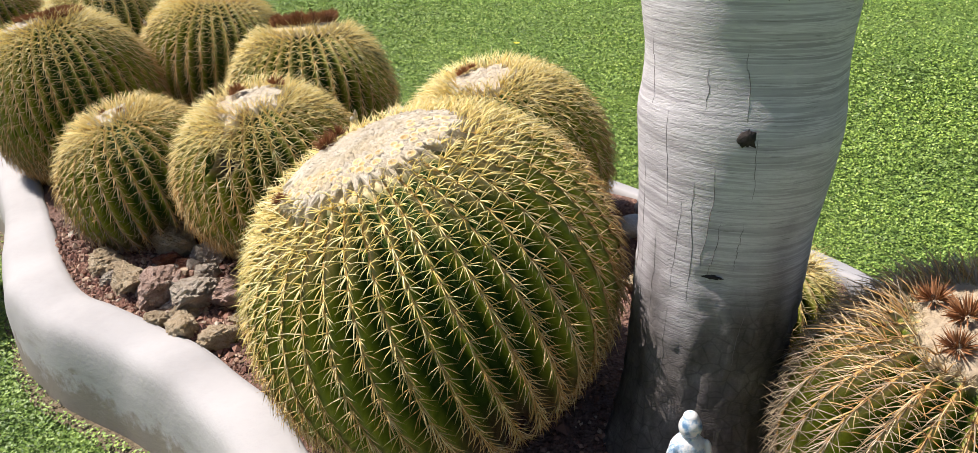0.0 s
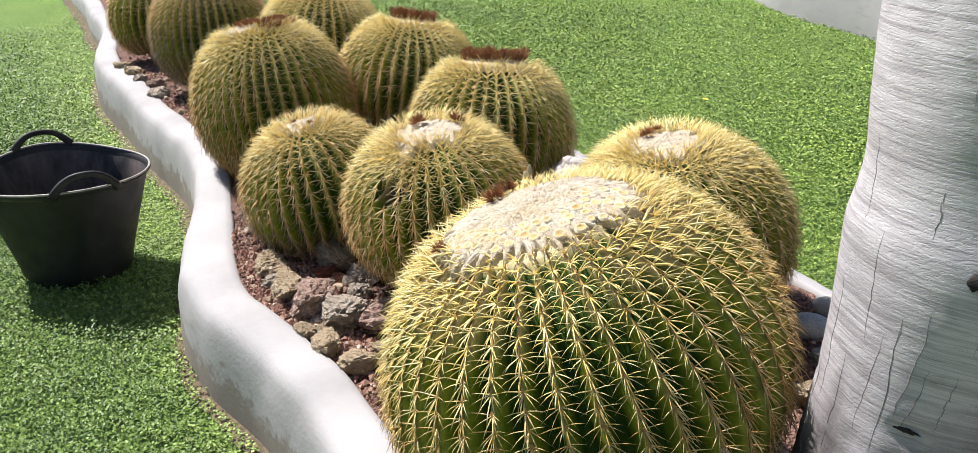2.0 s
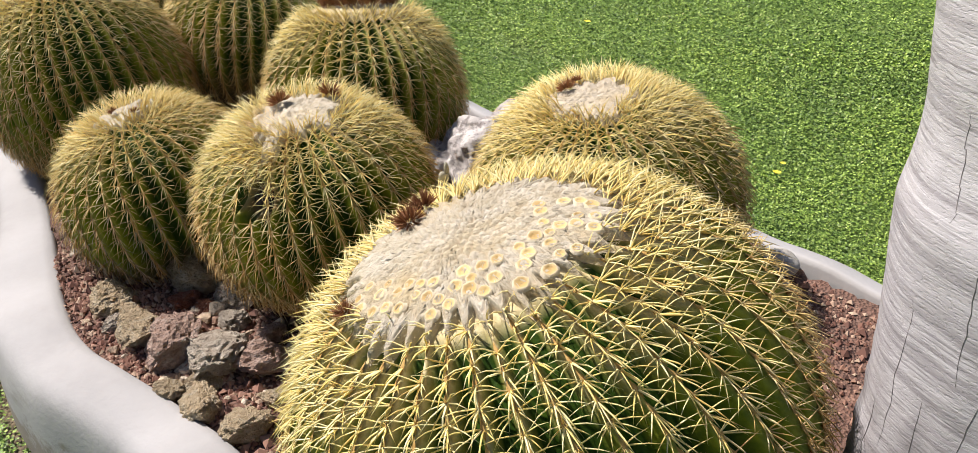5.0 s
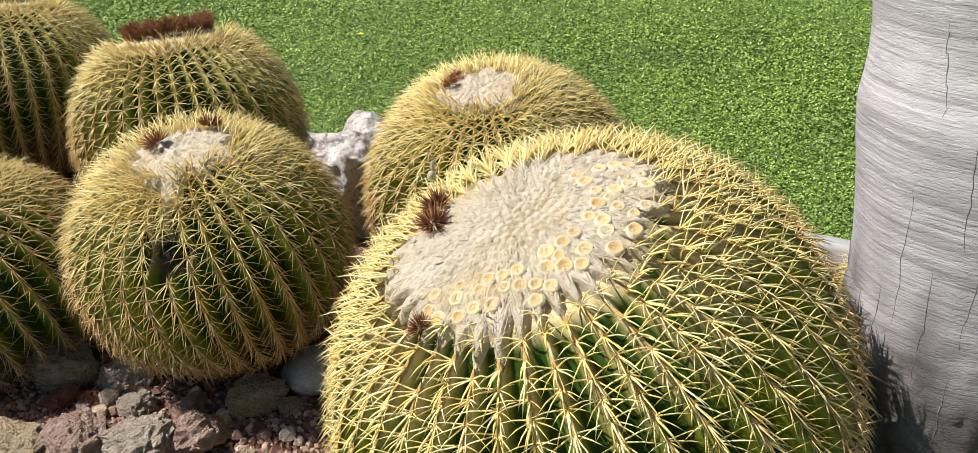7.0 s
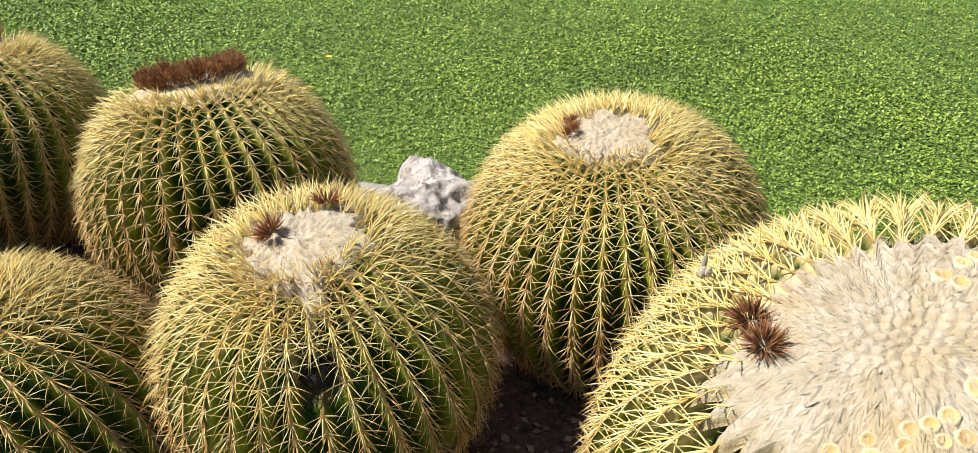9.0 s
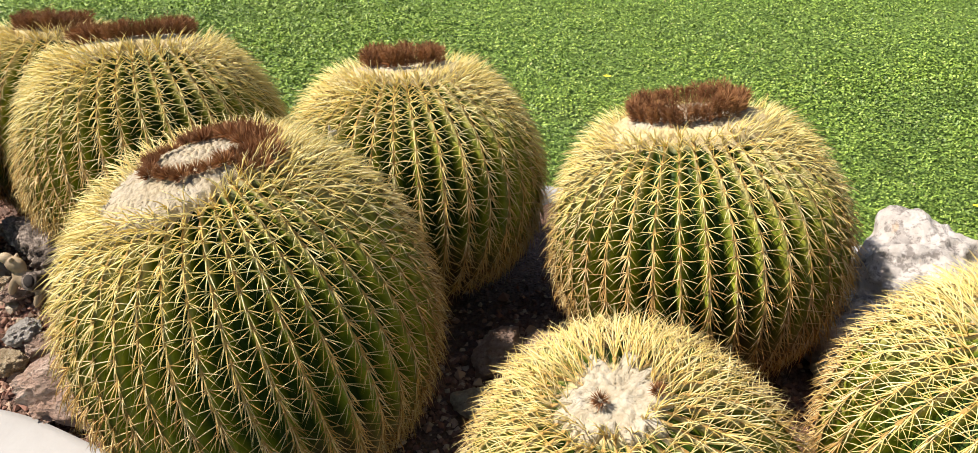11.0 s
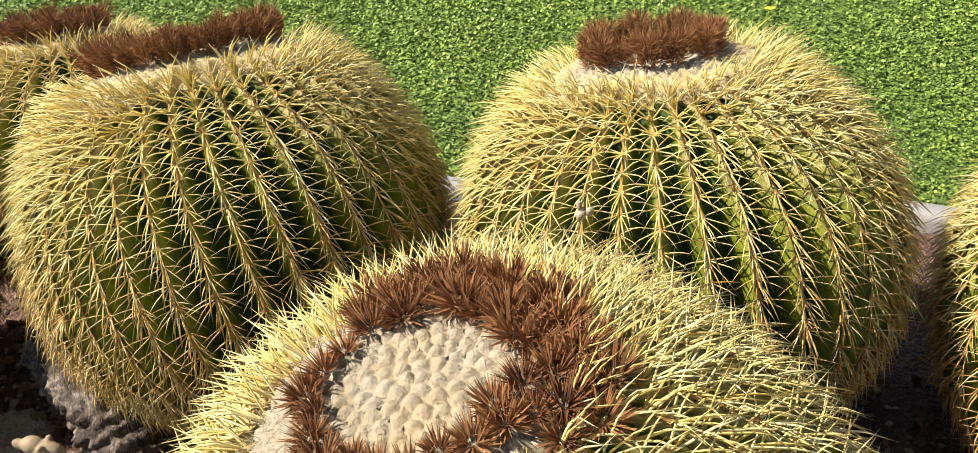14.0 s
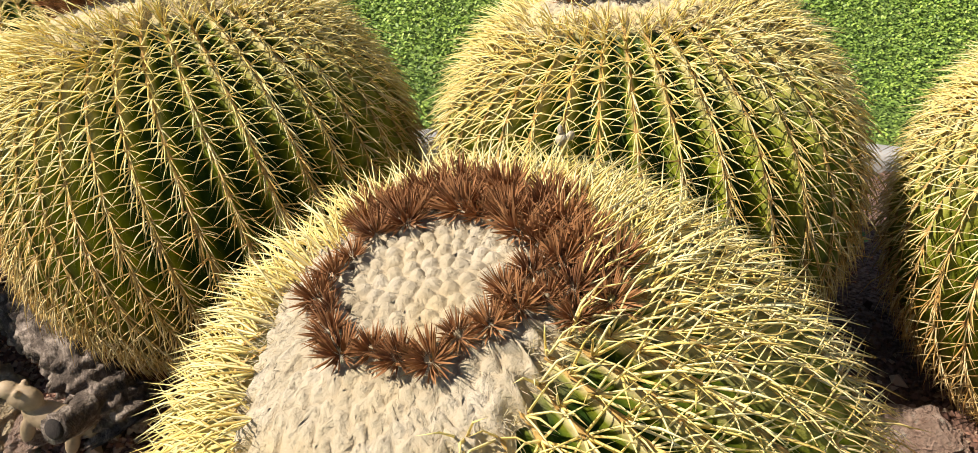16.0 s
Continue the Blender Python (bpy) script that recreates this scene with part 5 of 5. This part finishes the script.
def build_animal_figure(x, y, z, turn):
    parts = [ball((0, 0, 0.06), (0.055, 0.024, 0.027)), ball((0.052, 0, 0.088), (0.03, 0.019, 0.022)), ball((0.078, 0, 0.094), (0.02, 0.015, 0.015)), ball((0.098, 0, 0.086), (0.014, 0.009, 0.008)),
             ball((0.06, 0.012, 0.107), (0.006, 0.005, 0.008), 8, 10), ball((0.06, -0.012, 0.107), (0.006, 0.005, 0.008), 8, 10), ball((-0.055, 0, 0.055), (0.012, 0.01, 0.02))]
    for px, py in ((0.036, 0.013), (0.042, -0.013), (-0.036, 0.013), (-0.03, -0.013)):
        parts.append(ball((px, py, 0.028), (0.012, 0.01, 0.034)))
    ve, fa = merged(parts)
    ob = tagged(new("animal_figurine", mesh("animal_figurine", ve, fa, FIGURE_BUFF)), "weathered buff ceramic animal figurine standing among the stones", "figurine")
    skin = ob.modifiers.new("skin", "REMESH")
    skin.mode, skin.voxel_size, skin.use_smooth_shade = "VOXEL", 0.0025, True
    ob.matrix_basis = pose(x, y, z, 0, -28, turn) @ Matrix.Diagonal((0.85, 0.85, 0.85, 1))


def build_dead_branch():
    thing = tagged(new("dead_branch"), "weathered dead branch stump with cracked bark and a sawn end", "wood")
    thing.location = (-1.985, 3.4, 0.37)
    pts = spline([(-0.16, 0.34, 0.07), (-0.095, 0.2, 0.1), (-0.045, 0.09, 0.115), (-0.01, 0.01, 0.08), (0.005, -0.025, 0.03)], 30)
    ve, fa = tube(pts, np.linspace(0.034, 0.05, len(pts)) * (1 + 0.08 * np.sin(np.arange(len(pts)) * 0.9)), 40, 0.0)
    # deep grooves along the bark
    ve = np.array(ve)
    for i in range(len(pts) * 40):
        ring, a = i // 40, i % 40 / 40 * 2 * math.pi
        groove = noise.noise(Vector((4 * math.cos(a), 4 * math.sin(a), ring * 0.11))) + 0.6 * noise.noise(Vector((9 * math.cos(a), 9 * math.sin(a), ring * 0.3)))
        ve[i] = pts[ring] + (ve[i] - pts[ring]) * (1 + 0.3 * groove)
    child("limb", mesh("branch_limb", ve, fa, WOOD), thing)
    pts = spline([(-0.01, 0.02, 0.08), (-0.03, -0.04, 0.095), (-0.06, -0.085, 0.12)], 8)
    ve, fa = tube(pts, np.linspace(0.026, 0.02, len(pts)), 16, 0.06)
    stub = child("stub", mesh("branch_stub", ve, fa, WOOD), thing)
    way = pts[-1] - pts[-2]
    way /= np.linalg.norm(way)
    ve, fa = tube([pts[-1], pts[-1] + way * 0.004], [0.015, 0.011], 14)
    child("sawn_end", mesh("sawn_end", ve, fa, DARK), stub, label="dark cracked sawn end")


def build_sprout(x, y, z, leaves, size, seed):
    """A few clover-like leaves on thin stalks."""
    r = np.random.default_rng(seed)
    thing = tagged(new("weed_sprout"), "small fresh green weed sprouting in the bed", "plant")
    thing.location = (x, y, z)
    for i in range(leaves):
        t, l = r.uniform(0, 6.28), r.uniform(0.5, 1.2) * size
        top = np.array([0.5 * l * math.cos(t), 0.5 * l * math.sin(t), l])
        ve, fa = tube(spline([(0, 0, -0.01), tuple(top * (0.35, 0.35, 0.6)), tuple(top)], 4), 0.0012, 5)
        for lobe in range(3):
            a = t + lobe * 2.09
            d, s = np.array([math.cos(a), math.sin(a), 0.15]), np.array([-math.sin(a), math.cos(a), 0])
            w = size * 0.32
            blade = np.array([top, top + (d * 0.6 + s * 0.5) * w, top + d * w, top + (d * 0.6 - s * 0.5) * w])
            ve, fa = merged([(ve, fa), (blade, np.array([[0, 1, 2, 3]]))])
        child("leaf", mesh("sprout_leaf", ve, fa, GREEN, False), thing)


def build_lawn_flower(x, y, size):
    thing = tagged(new("lawn_flower"), "tiny yellow flower in the lawn", "flower")
    thing.location = (x, y, float(lawn_z(np.float64(x), np.float64(y))) + 0.012)
    ve, fa = tube([(0, 0, -0.015), (0, 0, 0.018)], 0.0012, 5)
    child("stalk", mesh("flower_stalk", ve, fa, GREEN), thing)
    for i in range(5):
        a = i * 1.2566
        d, s = np.array([math.cos(a), math.sin(a), 0.35]), np.array([-math.sin(a), math.cos(a), 0])
        c = np.array((0, 0, 0.018))
        child("petal", mesh("flower_petal", [c, c + (d * 0.7 + s * 0.5) * size, c + d * size, c + (d * 0.7 - s * 0.5) * size], [[0, 1, 2, 3]], YELLOW, False), thing)


def build_fluff(x, y, z, size, seed):
    """A wisp of white down caught in the spines."""
    r = np.random.default_rng(seed)
    pieces = [ball(tuple(r.normal(0, 0.4, 3) * size), tuple(size * r.uniform(0.3, 0.6, 3) * (0.8, 0.8, 1.5)), 8, 10) for i in range(5)]
    ve, fa = merged(pieces)
    ob = tagged(new("white_fluff", mesh("white_fluff", ve, fa, WOOL)), "small wisp of white down caught in the spines", "fluff")
    ob.location = (x, y, z)


build_fluff(-1.385, 3.1, 0.82, 0.011, 4)
build_fluff(-0.302, 1.585, 0.885, 0.013, 6)
stone("tan", 0.335, 1.035, 0.15, 3, flat=0.9)
build_seated_figure(0.335, 1.035, 0.39)
build_animal_figure(-2.075, 3.385, 0.415, 152)
build_dead_branch()
build_sprout(-0.79, 3.17, 0.37, 9, 0.05, 3)
build_sprout(0.5, 1.12, 0.38, 4, 0.03, 5)
build_lawn_flower(0.155, 4.652, 0.02)
build_lawn_flower(0.78, 3.15, 0.016)
build_lawn_flower(0.82, 3.22, 0.012)
